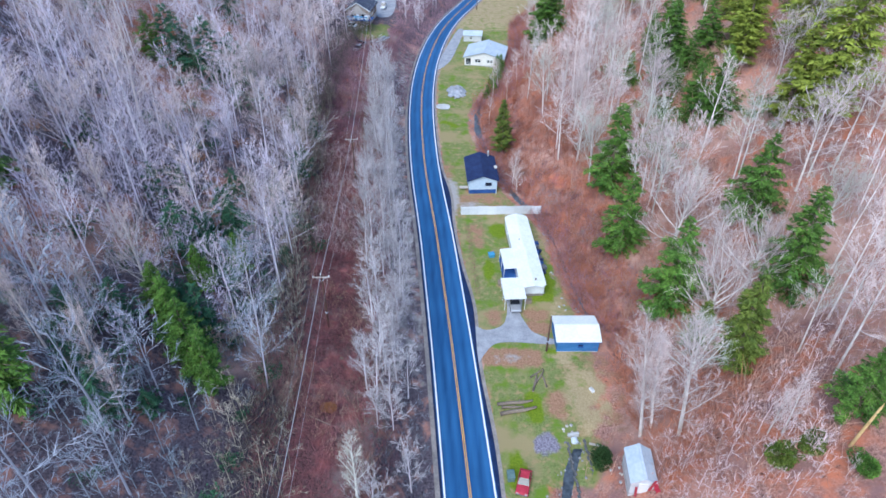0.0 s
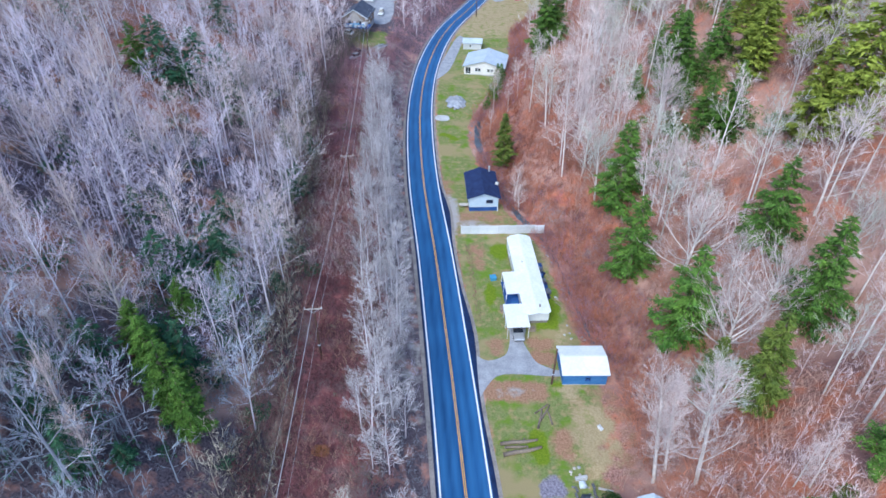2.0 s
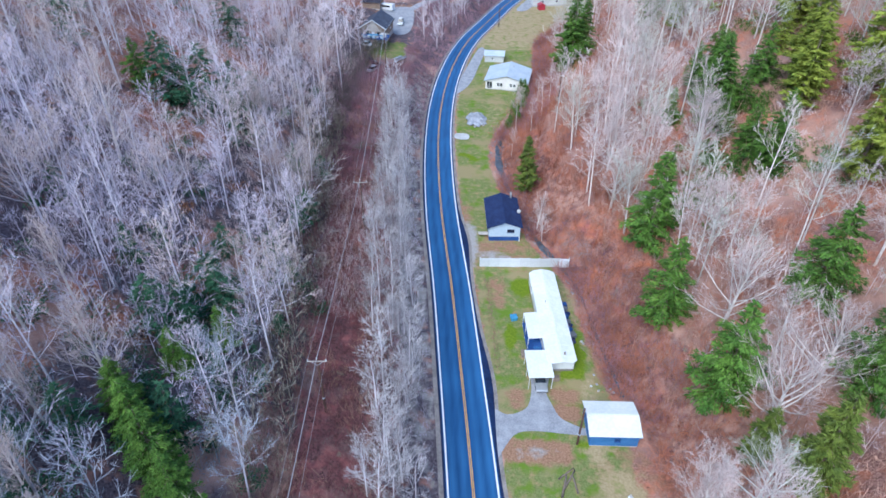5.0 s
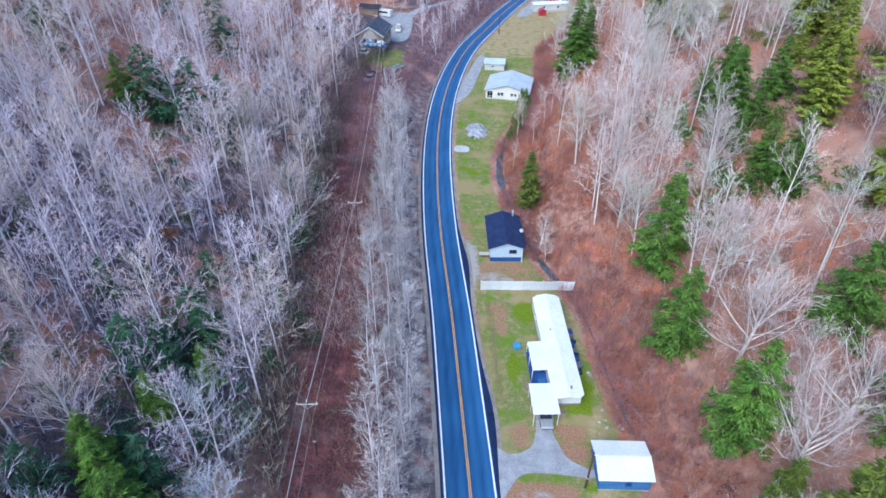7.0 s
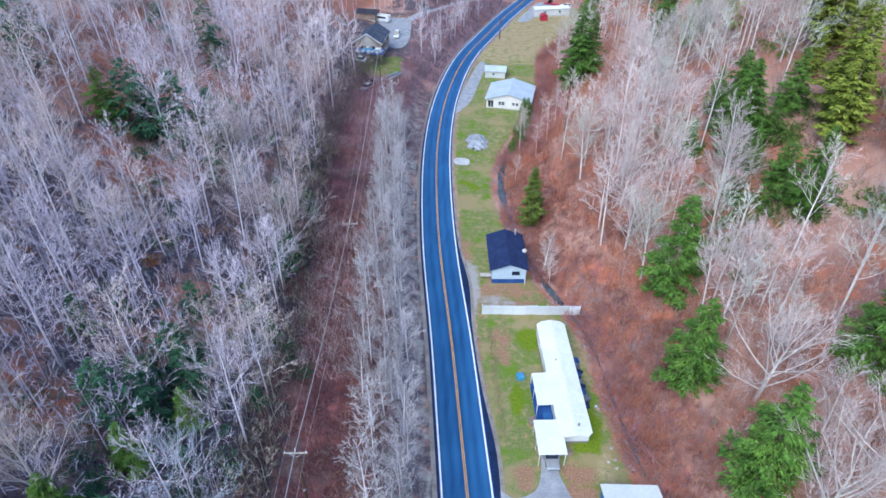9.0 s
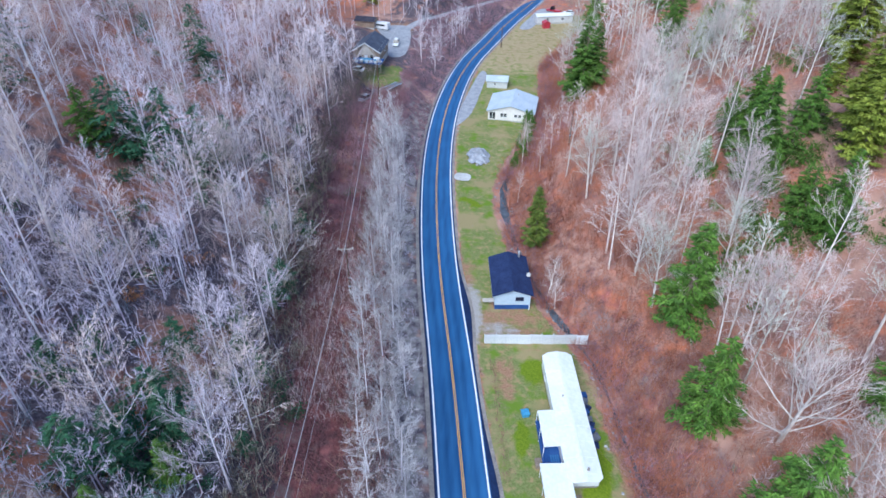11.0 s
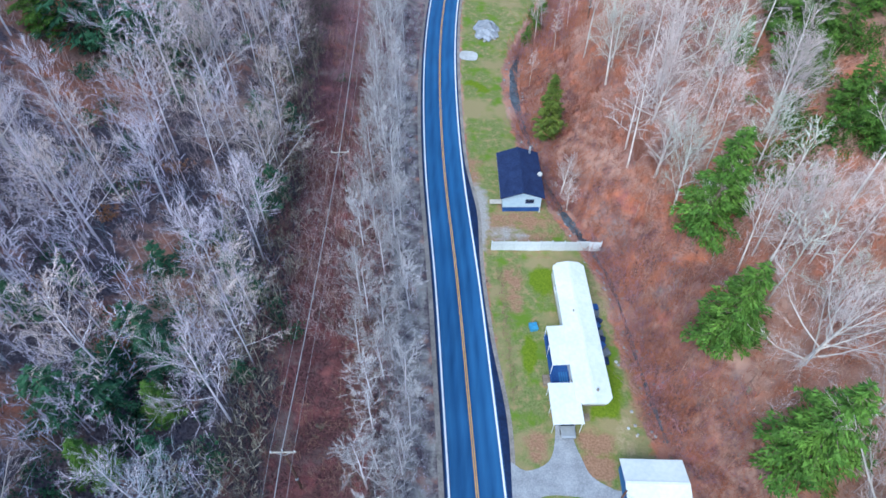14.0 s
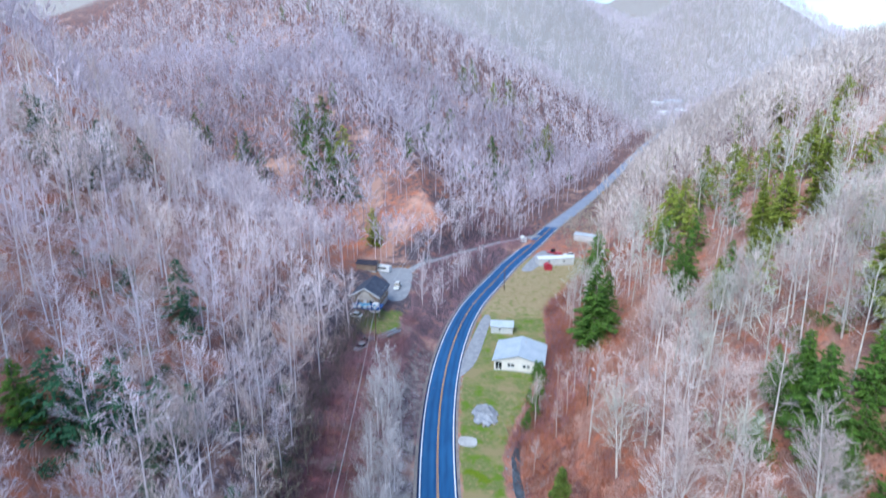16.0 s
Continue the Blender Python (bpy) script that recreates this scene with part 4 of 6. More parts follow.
scattered("bare_woods", shapes_of(TALL_LITE), as_places(rng, rest_l[~low], 8), WOODS_BARK, "leafless pale lilac woods higher on the hillside", "woods")
mossy = rng.random(len(rest_r)) < 0.55
scattered("bare_woods", shapes_of(OPEN_LITE), as_places(rng, rest_r[~mossy], 8), WOODS_TAN, "open leafless woods over rust leaf litter", "woods")
scattered("bare_woods", shapes_of(OPEN_LITE), as_places(rng, rest_r[mossy], 8), WOODS_MOSSY, "open mossy grey woods over rust leaf litter", "woods")

row = jittered(rng, -12.0, 31, -6.3, 174, 3.3)
row = row[(row[:, 1] > 52) | (rng.random(len(row)) < 0.6)]
row[:, 0] += np.interp(row[:, 1], YG, ROAD_X)
for x, y in row:
    one_tree("roadside_tree", row_parts[rng.integers(6)], x, y, rng.uniform(0, 360), rng.uniform(0.7, 1.1), "slim leafless grey tree beside the road", "trees along the road")

# single trees that stand out
LONE_RIGHT = [(24.4, 49.8, "g", 1.08), (28.0, 47.6, "g", 1.12), (25.8, 50.6, "g", 0.85), (30.6, 53.8, "s", 0.98), (27.0, 54.6, "g", 0.75), (36.4, 42.8, "g", 0.5), (35.3, 43.4, "g", 0.42), (43.3, 48.2, "p", 1.05), (44.8, 52.4, "p", 1.0), (46.5, 46.0, "p", 0.9), (47.8, 58.5, "p", 1.0), (36.0, 82.8, "b", 1.2), (37.2, 66.2, "b", 1.2),
              (43.0, 70.0, "b", 1.0), (25.6, 116, "w", 0.95), (31.6, 113.7, "p", 0.85), (28.1, 132.6, "b", 1.1), (26.1, 125.8, "b", 0.9), (38.5, 115.7, "w", 0.95),
              (30, 105.8, "p", 0.75), (34.9, 99.1, "p", 0.95), (39.7, 95.4, "p", 0.9), (45.2, 102.2, "p", 1.0), (26.5, 129, "w", 0.9), (39.6, 130.6, "p", 1.1)]
LONE_YARDS = [(12.6, 119.5, "w", 0.5), (13.4, 116.2, "w", 0.4), (10.2, 166, "p", 0.6), (13.5, 158, "p", 0.5), (8.5, 150, "p", 0.45), (12, 172, "p", 0.55), (17, 183, "p", 0.5), (19, 172, "p", 0.6),
              (22, 181, "p", 0.45), (16.5, 165, "p", 0.55), (24, 214, "p", 0.5), (26, 226, "p", 0.6), (29, 238, "p", 0.5)]
LONE_LEFT = [(-38.4, 57.6, "w", 0.9), (-45.5, 51, "g", 0.72), (-49, 47, "g", 0.7), (-43, 44.5, "g", 0.6), (-51, 56, "g", 0.75), (-38, 43.5, "g", 0.6), (-47, 60, "g", 0.75), (-41.5, 51.5, "g", 0.6), (-54, 50, "g", 0.75), (-44.5, 65, "g", 0.75), (-34.5, 40.5, "g", 0.55), (-11.0, 39.3, "k", 0.85), (-52.8, 93.9, "w", 1.0)]
for x, y, kind, size in LONE_RIGHT + LONE_YARDS + LONE_LEFT:
    parts = {"p": pole_parts[rng.integers(5)], "w": HERO[rng.integers(4)], "g": GROVE[rng.integers(3)], "s": GNARLED[0], "k": GNARLED[1], "b": BROAD[rng.integers(3)]}[kind]
    one_tree("bare_tree", parts, x, y, rng.uniform(0, 360), size, {"w": "spreading pale leafless tree", "p": "slender pale leafless tree with a high crown", "g": "dense lilac-grey leafless tree low on the slope", "s": "chalky white sycamore with twisting bare limbs", "b": "broad pale leafless tree with many forking limbs", "k": "upright greenish white leafless tree beside the road"}[kind], "lone bare trees", lean=7.0 if 23 < x < 31 and y < 58 else 0.0)

# broad trees along the crest of the left spur
CREST = [(-83.2, 166.1), (-82.0, 171.3), (-87.9, 192.4), (-85.9, 217.8), (-84.6, 202.6), (-91.3, 168.0), (-96.9, 170.0), (-101.6, 189.4), (-100.6, 226.3), (-175.0, 408.8), (-109.9, 223.8), (-124.5, 235.3), (-113.9, 202.6), (-79.6, 182.5), (-79.7, 213.9), (-75.4, 188.9)]
for x, y in CREST:
    one_tree("bare_tree", HERO[rng.integers(4)], x, y, rng.uniform(0, 360), rng.uniform(0.95, 1.25), "broad pale leafless tree on the crest of the spur", "trees on the spur")

# trees between the road and the cabin's drive
slope = jittered(rng, -34, 226, -6, 345, 4.2)
slope[:, 0] += np.interp(slope[:, 1], YG, ROAD_X)
off_drive = np.abs(slope[:, 0] - np.interp(slope[:, 1], DRIVE[:, 1], DRIVE[:, 0])) > 5
off_drive &= ~((slope[:, 1] > 262) & (slope[:, 0] > np.interp(slope[:, 1], DRIVE[:, 1], DRIVE[:, 0])) & (slope[:, 0] < np.interp(slope[:, 1], DRIVE[:, 1], DRIVE[:, 0]) + 13))
slope = slope[off_drive & ~((slope[:, 0] < -21) & (slope[:, 1] < 272)) & (rng.random(len(slope)) < 0.75)]
scattered("bare_woods", shapes_of(LOW_LITE), as_places(rng, slope, 6, 0.6, 0.95), WOODS_BARK, "leafless woods on the slope below the cabin", "woods")

# the far hills
FARTHEST = [far_tree(rng, rng.uniform(14, 19), rng.uniform(5.0, 6.4), 30, 0.21, 6) for _ in range(8)]


def far_places(p, lo, hi):
    p = p[~((p[:, 0] > -101) & (p[:, 0] < 0) & (p[:, 1] < 256)) & ~((p[:, 0] > 0) & (p[:, 0] < 106) & (p[:, 1] < 266))]
    p = p[clear_of_things(p) & in_view(p) & clear_of_greens(p, 3.0) & ((np.abs(across(p[:, 0], p[:, 1])) > 22) | (p[:, 1] > 318))]
    p = p[~((p[:, 1] > 900) & (across(p[:, 0], p[:, 1]) < -330))]
    return as_places(rng, p, 8, lo, hi)


mid = far_places(np.concatenate([jittered(rng, -360, 290, 300, 560, 8.2), jittered(rng, -260, 60, -20, 300, 7.6), jittered(rng, 30, 60, 260, 330, 7.0)]), 0.9, 1.3)
mid[:, 3] *= 1 + 0.25 * (mid[:, 1] > 290)
east = across(mid[:, 0], mid[:, 1]) > 0
scattered("far_woods", shapes_of(FAR), mid[~east], WOODS_HILL, "distant leafless woods on hills, haze in their lilac bark", "woods")
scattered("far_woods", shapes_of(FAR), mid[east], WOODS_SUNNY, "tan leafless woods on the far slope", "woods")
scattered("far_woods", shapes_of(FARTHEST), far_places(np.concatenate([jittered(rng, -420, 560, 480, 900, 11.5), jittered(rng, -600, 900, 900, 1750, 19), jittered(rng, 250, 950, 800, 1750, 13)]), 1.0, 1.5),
          WOODS_FAR, "leafless woods on the farthest ridges, haze in their pale bark", "woods")

# ---- building blocks ----
def part(name, bm, material, parent, label=""):
    me = bpy.data.meshes.new(name)
    bm.to_mesh(me)
    bm.free()
    me.materials.append(material)
    ob = new(name, me)
    ob.parent = parent
    return tagged(ob, label)


def thing(name, x, y, z=None, turn=0.0, label="", category="", group=""):
    ob = tagged(new(name), label, category, group)
    ob.matrix_basis = pose(x, y, ground_z(x, y) if z is None else z, 0, 0, turn)
    return ob


def add_box(bm, c, s, m=None, bevel=0.0):
    made = bmesh.ops.create_cube(bm, size=1.0, matrix=(m or Matrix()) @ Matrix.Translation(c) @ Matrix.Diagonal((*s, 1)))
    if bevel:
        bmesh.ops.bevel(bm, geom=list({e for v in made["verts"] for e in v.link_edges}), offset=bevel, segments=2, affect="EDGES", profile=0.6)


def block(name, parent, c, s, material, turn=(0, 0, 0), bevel=0.02, label=""):
    bm = bmesh.new()
    add_box(bm, (0, 0, 0), s, bevel=bevel)
    ob = part(name, bm, material, parent, label)
    ob.matrix_basis = pose(*c, *turn)
    return ob


def pipe(name, parent, a, b, r0, r1, material, sides=10, label=""):
    v, f = tube([a, [(p + q) / 2 for p, q in zip(a, b)], b], [r0, (r0 + r1) / 2, r1], sides)
    n = len(v)
    caps = np.array([[n - sides, n - sides + i, n - sides + i + 1] for i in range(1, sides - 1)])
    ob = new(name, mesh_from(name, v, np.concatenate([f, caps]), material, True))
    ob.parent = parent
    return tagged(ob, label)


def prism(name, parent, outline, y0, y1, material, label=""):
    """A flat outline in x and z, drawn out along y."""
    bm = bmesh.new()
    a = [bm.verts.new((x, y0, z)) for x, z in outline]
    b = [bm.verts.new((x, y1, z)) for x, z in outline]
    bm.faces.new(a)
    bm.faces.new(b[::-1])
    for i in range(len(a)):
        bm.faces.new((a[i - 1], b[i - 1], b[i], a[i]))
    bmesh.ops.recalc_face_normals(bm, faces=bm.faces)
    return part(name, bm, material, parent, label)


def window(parent, c, w, h, facing, frame_material=None):
    """A window with frame, pane and sill; facing: degrees about z, 0 looks along -y."""
    hub = new("window")
    hub.parent = parent
    hub.matrix_basis = pose(*c, 0, 0, facing)
    fm = frame_material or WHITE_PAINT
    bm = bmesh.new()
    for s in (-1, 1):
        add_box(bm, (s * w / 2, 0, 0), (0.08, 0.1, h + 0.08))
        add_box(bm, (0, 0, s * h / 2), (w, 0.1, 0.08))
    add_box(bm, (0, 0, 0), (w, 0.07, 0.05))
    part("window_frame", bm, fm, hub)
    block("pane", hub, (0, 0.01, 0), (w, 0.04, h), GLASS, bevel=0)
    block("window_sill", hub, (0, -0.07, -h / 2 - 0.07), (w + 0.2, 0.16, 0.05), fm, bevel=0.01)


def gabled(name, x, y, turn, w, l, h, rise, wall, roof, label, category="house", over=0.35, plinth=0.4, plinth_mat=None, windows=(), doors=(), group="", z=None, thick=0.12, vents=()):
    """A house with its ridge along its own y: plinth, four walls, two roof slopes, ridge cap, windows and doors."""
    ob = thing(name, x, y, z, turn, label, category, group)
    block("plinth", ob, (0, 0, plinth / 2 - 0.4), (w - 0.1, l - 0.1, plinth + 0.8), plinth_mat or CONCRETE)
    top = plinth + h
    for s in (-1, 1):
        block("side_wall", ob, (s * (w / 2 - 0.08), 0, plinth + h / 2), (0.16, l - 0.33, h), wall, bevel=0.01)
        prism("end_wall", ob, [(-w / 2, plinth), (w / 2, plinth), (w / 2, top), (0, top + rise), (-w / 2, top)], s * (l / 2 - 0.16), s * l / 2, wall)
    a = math.atan2(rise, w / 2)
    run = (w / 2 + over) / math.cos(a)
    for s in (-1, 1):
        cx = s * (w / 2 + over) / 2
        cz = top + rise - (w / 2 + over) / 2 * math.tan(a) + thick / 2 + 0.02
        block("roof_slope", ob, (cx, 0, cz), (run, l + 2 * over, thick), roof, (0, s * math.degrees(a), 0), 0.015)
        block("fascia", ob, (s * (w / 2 + over - 0.03), 0, top - over * math.tan(a) - 0.05), (0.06, l + 2 * over - 0.1, 0.14), wall, bevel=0.01)
    block("ridge_cap", ob, (0, 0, top + rise + thick + 0.03), (0.34, l + 2 * over - 0.02, 0.06), roof, bevel=0.02)
    for c, ww, hh, facing, *trim in windows:
        window(ob, c, ww, hh, facing, *trim)
    for c, ww, hh, facing in doors:
        d = block("door", ob, c, (ww, 0.1, hh), WHITE_PAINT, (0, 0, facing), 0.02)
        block("handle", d, (ww * 0.38, -0.08, 0), (0.05, 0.08, 0.12), SILVER, bevel=0.01)
    for vx, vy, vz in vents:
        pipe("roof_vent", ob, (vx, vy, vz - 0.3), (vx, vy, vz + 0.5), 0.12, 0.12, SILVER)
    return ob


def wheel(parent, x, y, r=0.33):
    hub = pipe("tyre", parent, (x - 0.11, y, r), (x + 0.11, y, r), r, r, RUBBER, 16)
    block("rim", hub, (x + math.copysign(0.1, x), y, r), (0.05, r * 1.0, r * 1.0), SILVER, bevel=0.04)


def car(name, x, y, turn, paint, label, length=4.5, wide=1.75, tall=1.45, cargo=None, z=None, category="car"):
    """A car that faces its own +y: lower body, cabin with glass, wheels, lights."""
    ob = thing(name, x, y, z, turn, label, category)
    L, W = length / 2, wide / 2
    side = [(-L, 0.32), (-L, 0.72), (-L * 0.9, 0.86), (L * 0.42, 0.9), (L * 0.93, 0.76), (L, 0.6), (L, 0.32)]
    bm = bmesh.new()
    rows = []
    for s, inset in ((-1, 0.07), (-0.86, 0.0), (0.86, 0.0), (1, 0.07)):
        rows.append([bm.verts.new((s * W, p * (1 - inset * 0.4), q - inset * 0.4 * (q > 0.5))) for p, q in side])
    for a, b in zip(rows, rows[1:]):
        for i in range(len(side)):
            bm.faces.new((a[i - 1], b[i - 1], b[i], a[i]))
    bm.faces.new(rows[0])
    bm.faces.new(rows[-1][::-1])
    bmesh.ops.recalc_face_normals(bm, faces=bm.faces)
    part("body", bm, paint, ob)
    back, front = (-L * 0.82, L * 0.4) if cargo is None else (L * -0.1, L * 0.5)
    bm = bmesh.new()
    low = [bm.verts.new((sx * W * 0.93, sy, 0.86)) for sx, sy in ((-1, back), (1, back), (1, front), (-1, front))]
    high = [bm.verts.new((sx * W * 0.72, sy, tall - 0.05)) for sx, sy in ((-1, back + 0.45), (1, back + 0.45), (1, front - 0.75), (-1, front - 0.75))]
    for i in range(4):
        bm.faces.new((low[i - 1], low[i], high[i], high[i - 1]))
    bm.faces.new(high)
    bm.faces.new(low[::-1])
    bmesh.ops.recalc_face_normals(bm, faces=bm.faces)
    part("glass_cabin", bm, GLASS, ob, "dark tinted car windows")
    block("roof_panel", ob, (0, (back + front - 0.3) / 2, tall - 0.02), (W * 1.42, front - back - 1.15, 0.06), paint, bevel=0.03)
    for sx in (-1, 1):
        for sy in (-1, 1):
            wheel(ob, sx * (W - 0.08), sy * L * 0.62)
        block("headlight", ob, (sx * W * 0.7, L - 0.03, 0.62), (0.32, 0.1, 0.14), CONCRETE, bevel=0.03)
        block("tail_light", ob, (sx * W * 0.75, -L + 0.03, 0.66), (0.26, 0.1, 0.14), RED, bevel=0.02)
    block("bumper", ob, (0, L - 0.02, 0.42), (wide * 0.9, 0.12, 0.16), GREY_PAINT, bevel=0.04)
    return ob


def patch(name, outline, material, label, lift=0.05, category="pavement"):
    """A flat area laid over the ground, with a curved outline."""
    bm = bmesh.new()
    pts = np.array(outline, float)
    smooth = []
    n = len(pts)
    for i in range(n):
        p0, p1, p2, p3 = pts[i - 1], pts[i], pts[(i + 1) % n], pts[(i + 2) % n]
        for k in range(4):
            t = k / 4
            smooth.append(0.5 * (2 * p1 + (p2 - p0) * t + (2 * p0 - 5 * p1 + 4 * p2 - p3) * t * t + (3 * p1 - p0 - 3 * p2 + p3) * t ** 3))
    ring = [bm.verts.new((x, y, 0)) for x, y in smooth]
    for tri in geometry.tessellate_polygon([[v.co for v in ring]]):
        bm.faces.new([ring[i] for i in tri])
    for _ in range(3):
        bmesh.ops.subdivide_edges(bm, edges=[e for e in bm.edges if e.calc_length() > 1.5], cuts=1)
        bmesh.ops.triangulate(bm, faces=bm.faces)
    for v in bm.verts:
        v.co.z = ground_z(v.co.x, v.co.y) + lift
    bmesh.ops.recalc_face_normals(bm, faces=bm.faces)
    ob = part(name, bm, material, None)
    return tagged(ob, label, category, kind="structure")


# ---- the trailer yard ----
patch("driveway", [(9.0, 79.2), (8.8, 76.1), (7.9, 73.7), (5.3, 72.5), (3.2, 73.6), (2.6, 72.6), (3.2, 65.0), (3.8, 65.2), (4.7, 66.9), (6.1, 69.0), (7.9, 69.8), (10.9, 69.8), (14.4, 69.5), (16.5, 69.6), (16.6, 70.7),
                   (15.4, 70.8), (12.9, 72.2), (11.9, 74.3), (11.1, 76.9), (11.6, 78.8), (11.9, 83), (8.6, 82.6)], GRAVEL, "pale gravel drive from the road to the carport and shed", 0.06)

home = thing("mobile_home", 12.75, 90.9, None, 4.2, "long white single-wide mobile home with white metal roof", "mobile home")
block("skirting", home, (0, 0.45, 0.2), (4.0, 20.5, 1.0), SHOULDER)
for s in (-1, 1):
    block("side_wall", home, (s * 2.0, 0.45, 1.85), (0.14, 20.6, 2.3), WHITE_METAL, bevel=0.01)
    prism("end_wall", home, [(-2.07, 0.7), (2.07, 0.7), (2.07, 3.0), (0, 3.42), (-2.07, 3.0)], s * 10.3 + 0.37, s * 10.3 + 0.53, WHITE_METAL)
    bm = bmesh.new()
    plan = [(0, -11.05), (1.5, -11.05), (2.24, -10.3), (2.24, 10.5), (1.5, 11.05), (0, 11.05)]
    rows = [[bm.verts.new((s * x, y, 3.5 - 0.2 * x + dz)) for x, y in plan] for dz in (0.0, -0.12)]
    bm.faces.new(rows[0])
    bm.faces.new(rows[1][::-1])
    for i in range(6):
        bm.faces.new((rows[0][i - 1], rows[1][i - 1], rows[1][i], rows[0][i]))
    bmesh.ops.recalc_face_normals(bm, faces=bm.faces)
    part("roof_slope", bm, WHITE_METAL, home)
    block("gutter", home, (s * 2.2, 0, 2.95), (0.1, 20.6, 0.1), WHITE_METAL, bevel=0.02)
block("ridge_cap", home, (0, 0, 3.52), (0.4, 22.0, 0.05), WHITE_METAL, bevel=0.02)
for k in range(9):
    for s in (-1, 1):
        block("roof_seam", home, (s * 1.1, -9.9 + k * 2.45, 3.3), (2.1, 0.04, 0.03), WHITE_METAL, (0, s * 11.3, 0), 0)
for yy in (-7.5, -1.2, 7.4):
    window(home, (-2.08, yy, 2.0), 1.1, 1.0, -90)
    window(home, (2.08, yy, 2.0), 1.1, 1.0, 90)
pipe("roof_vent", home, (0.5, -9.4, 3.2), (0.5, -9.4, 3.75), 0.16, 0.16, SHOULDER)
pipe("roof_vent", home, (-0.6, 2.4, 3.2), (-0.6, 2.4, 3.7), 0.1, 0.1, SHOULDER)
block("steps", home, (-0.9, -11.4, 0.3), (1.1, 0.8, 0.55), WOOD)

porch = thing("porch", 9.75, 87.1, None, 4.2, "open porch with white metal roof, blue deck and white railing", "porch")
block("roof", porch, (0.05, 1.0, 2.95), (2.4, 5.9, 0.1), WHITE_METAL, (0, -3, 0), 0.03)
block("deck", porch, (0, -0.6, 0.72), (2.5, 9.0, 0.16), DARK_BLUE)
for yy in (-4.9, -2.0, 1.0, 3.8):
    pipe("post", porch, (-1.15, yy, 0), (-1.15, yy, 2.9 if yy > -3 else 1.75), 0.06, 0.06, WHITE_PAINT, 6)
for z in (1.2, 1.7):
    block("rail", porch, (-1.15, -0.6, z), (0.07, 8.8, 0.07), DARK_BLUE)
for k in range(30):
    block("baluster", porch, (-1.15, -4.85 + k * 0.3, 1.28), (0.04, 0.04, 0.9), DARK_BLUE, bevel=0)
for k in range(4):
    block("bench_board", porch, (-0.1 + 0.3 * k, -2.9, 1.15), (0.2, 1.9, 0.05), BLUE_WALL, bevel=0.01)
block("step", porch, (-1.7, -2.6, 0.25), (0.9, 1.4, 0.5), WOOD)

carport = thing("carport", 10.05, 80.0, None, 4.0, "white metal-roofed carport over the gravel drive", "carport")
block("roof", carport, (0, 0, 2.75), (3.75, 5.4, 0.1), WHITE_METAL, (1.5, 0, 0), 0.03)
for sx in (-1, 1):
    for sy in (-1, 0, 1):
        pipe("post", carport, (sx * 1.7, sy * 2.5, 0), (sx * 1.7, sy * 2.5, 2.75), 0.05, 0.05, WHITE_PAINT, 6)
    block("beam", carport, (sx * 1.7, 0, 2.62), (0.1, 5.2, 0.14), WHITE_PAINT)
car("parked_car", 10.3, 78.8, 184, SILVER, "silver car parked under the carport")

bench = thing("blue_crate", 6.9, 92.4, None, 12, "small bright blue plastic tub on the lawn", "tub")
block("shell", bench, (0, 0, 0.3), (1.05, 1.05, 0.6), TARP_BLUE, bevel=0.08)
block("lid", bench, (0, 0, 0.63), (1.15, 1.15, 0.08), TARP_BLUE, bevel=0.03)

fence = thing("fence", 9.4, 106.75, None, 2.5, "tall pale weathered panel fence across the yard", "fence")
for k in range(9):
    block("panel", fence, (-7.35 + k * 1.84, 0.03 * math.sin(k * 2.1), 1.0 + 0.03 * math.sin(k * 3.7)), (1.83, 0.12, 1.95), FENCE_WOOD, (random.uniform(-2, 2), 0, 0), 0.02)
for k in range(10):
    block("post", fence, (-8.27 + k * 1.84, 0.16, 0.95), (0.12, 0.14, 2.2), FENCE_WOOD, bevel=0.01)
block("rail", fence, (0, 0.12, 1.6), (16.5, 0.08, 0.12), FENCE_WOOD)
block("rail", fence, (0, 0.12, 0.4), (16.5, 0.08, 0.12), FENCE_WOOD)

gabled("storage_shed", 19.3, 70.6, 91.5, 5.4, 6.5, 2.25, 0.75, BLUE_WALL, WHITE_METAL, "blue-sided shed with bright white metal roof", "shed", over=0.3, plinth=0.25,
       windows=[((-2.75, -0.4, 1.55), 0.7, 0.4, -90, DARK_BLUE)])

blue_house = gabled("small_house", 5.55, 120.0, 3.5, 6.1, 10.2, 2.35, 1.1, PALE_BLUE_WALL, NAVY_ROOF, "small pale blue house with navy shingle roof", over=0.45, plinth=1.0,
                    plinth_mat=DARK_BLUE, windows=[((1.2, -5.15, 2.4), 1.3, 0.55, 0, NAVY_ROOF), ((-3.1, -2, 2.2), 1.0, 1.0, -90), ((-3.1, 2.5, 2.2), 1.0, 1.0, -90), ((3.1, 1, 2.2), 1.0, 1.0, 90)],
                    doors=[((-3.1, 0.2, 2.0), 0.95, 2.0, -90)])
block("porch_board", blue_house, (-3.9, -3.6, 0.8), (2.2, 0.9, 0.16), PALE_WOOD)
block("corner_post", blue_house, (2.95, -5.25, 0.5), (0.16, 0.16, 1.1), WHITE_PAINT)
pipe("chimney_pipe", blue_house, (2.0, 4.8, 3.3), (2.0, 4.8, 5.2), 0.2, 0.2, SILVER)
pipe("satellite_dish", blue_house, (3.2, -0.5, 3.9), (3.05, -0.7, 4.1), 0.42, 0.36, CONCRETE, 14)

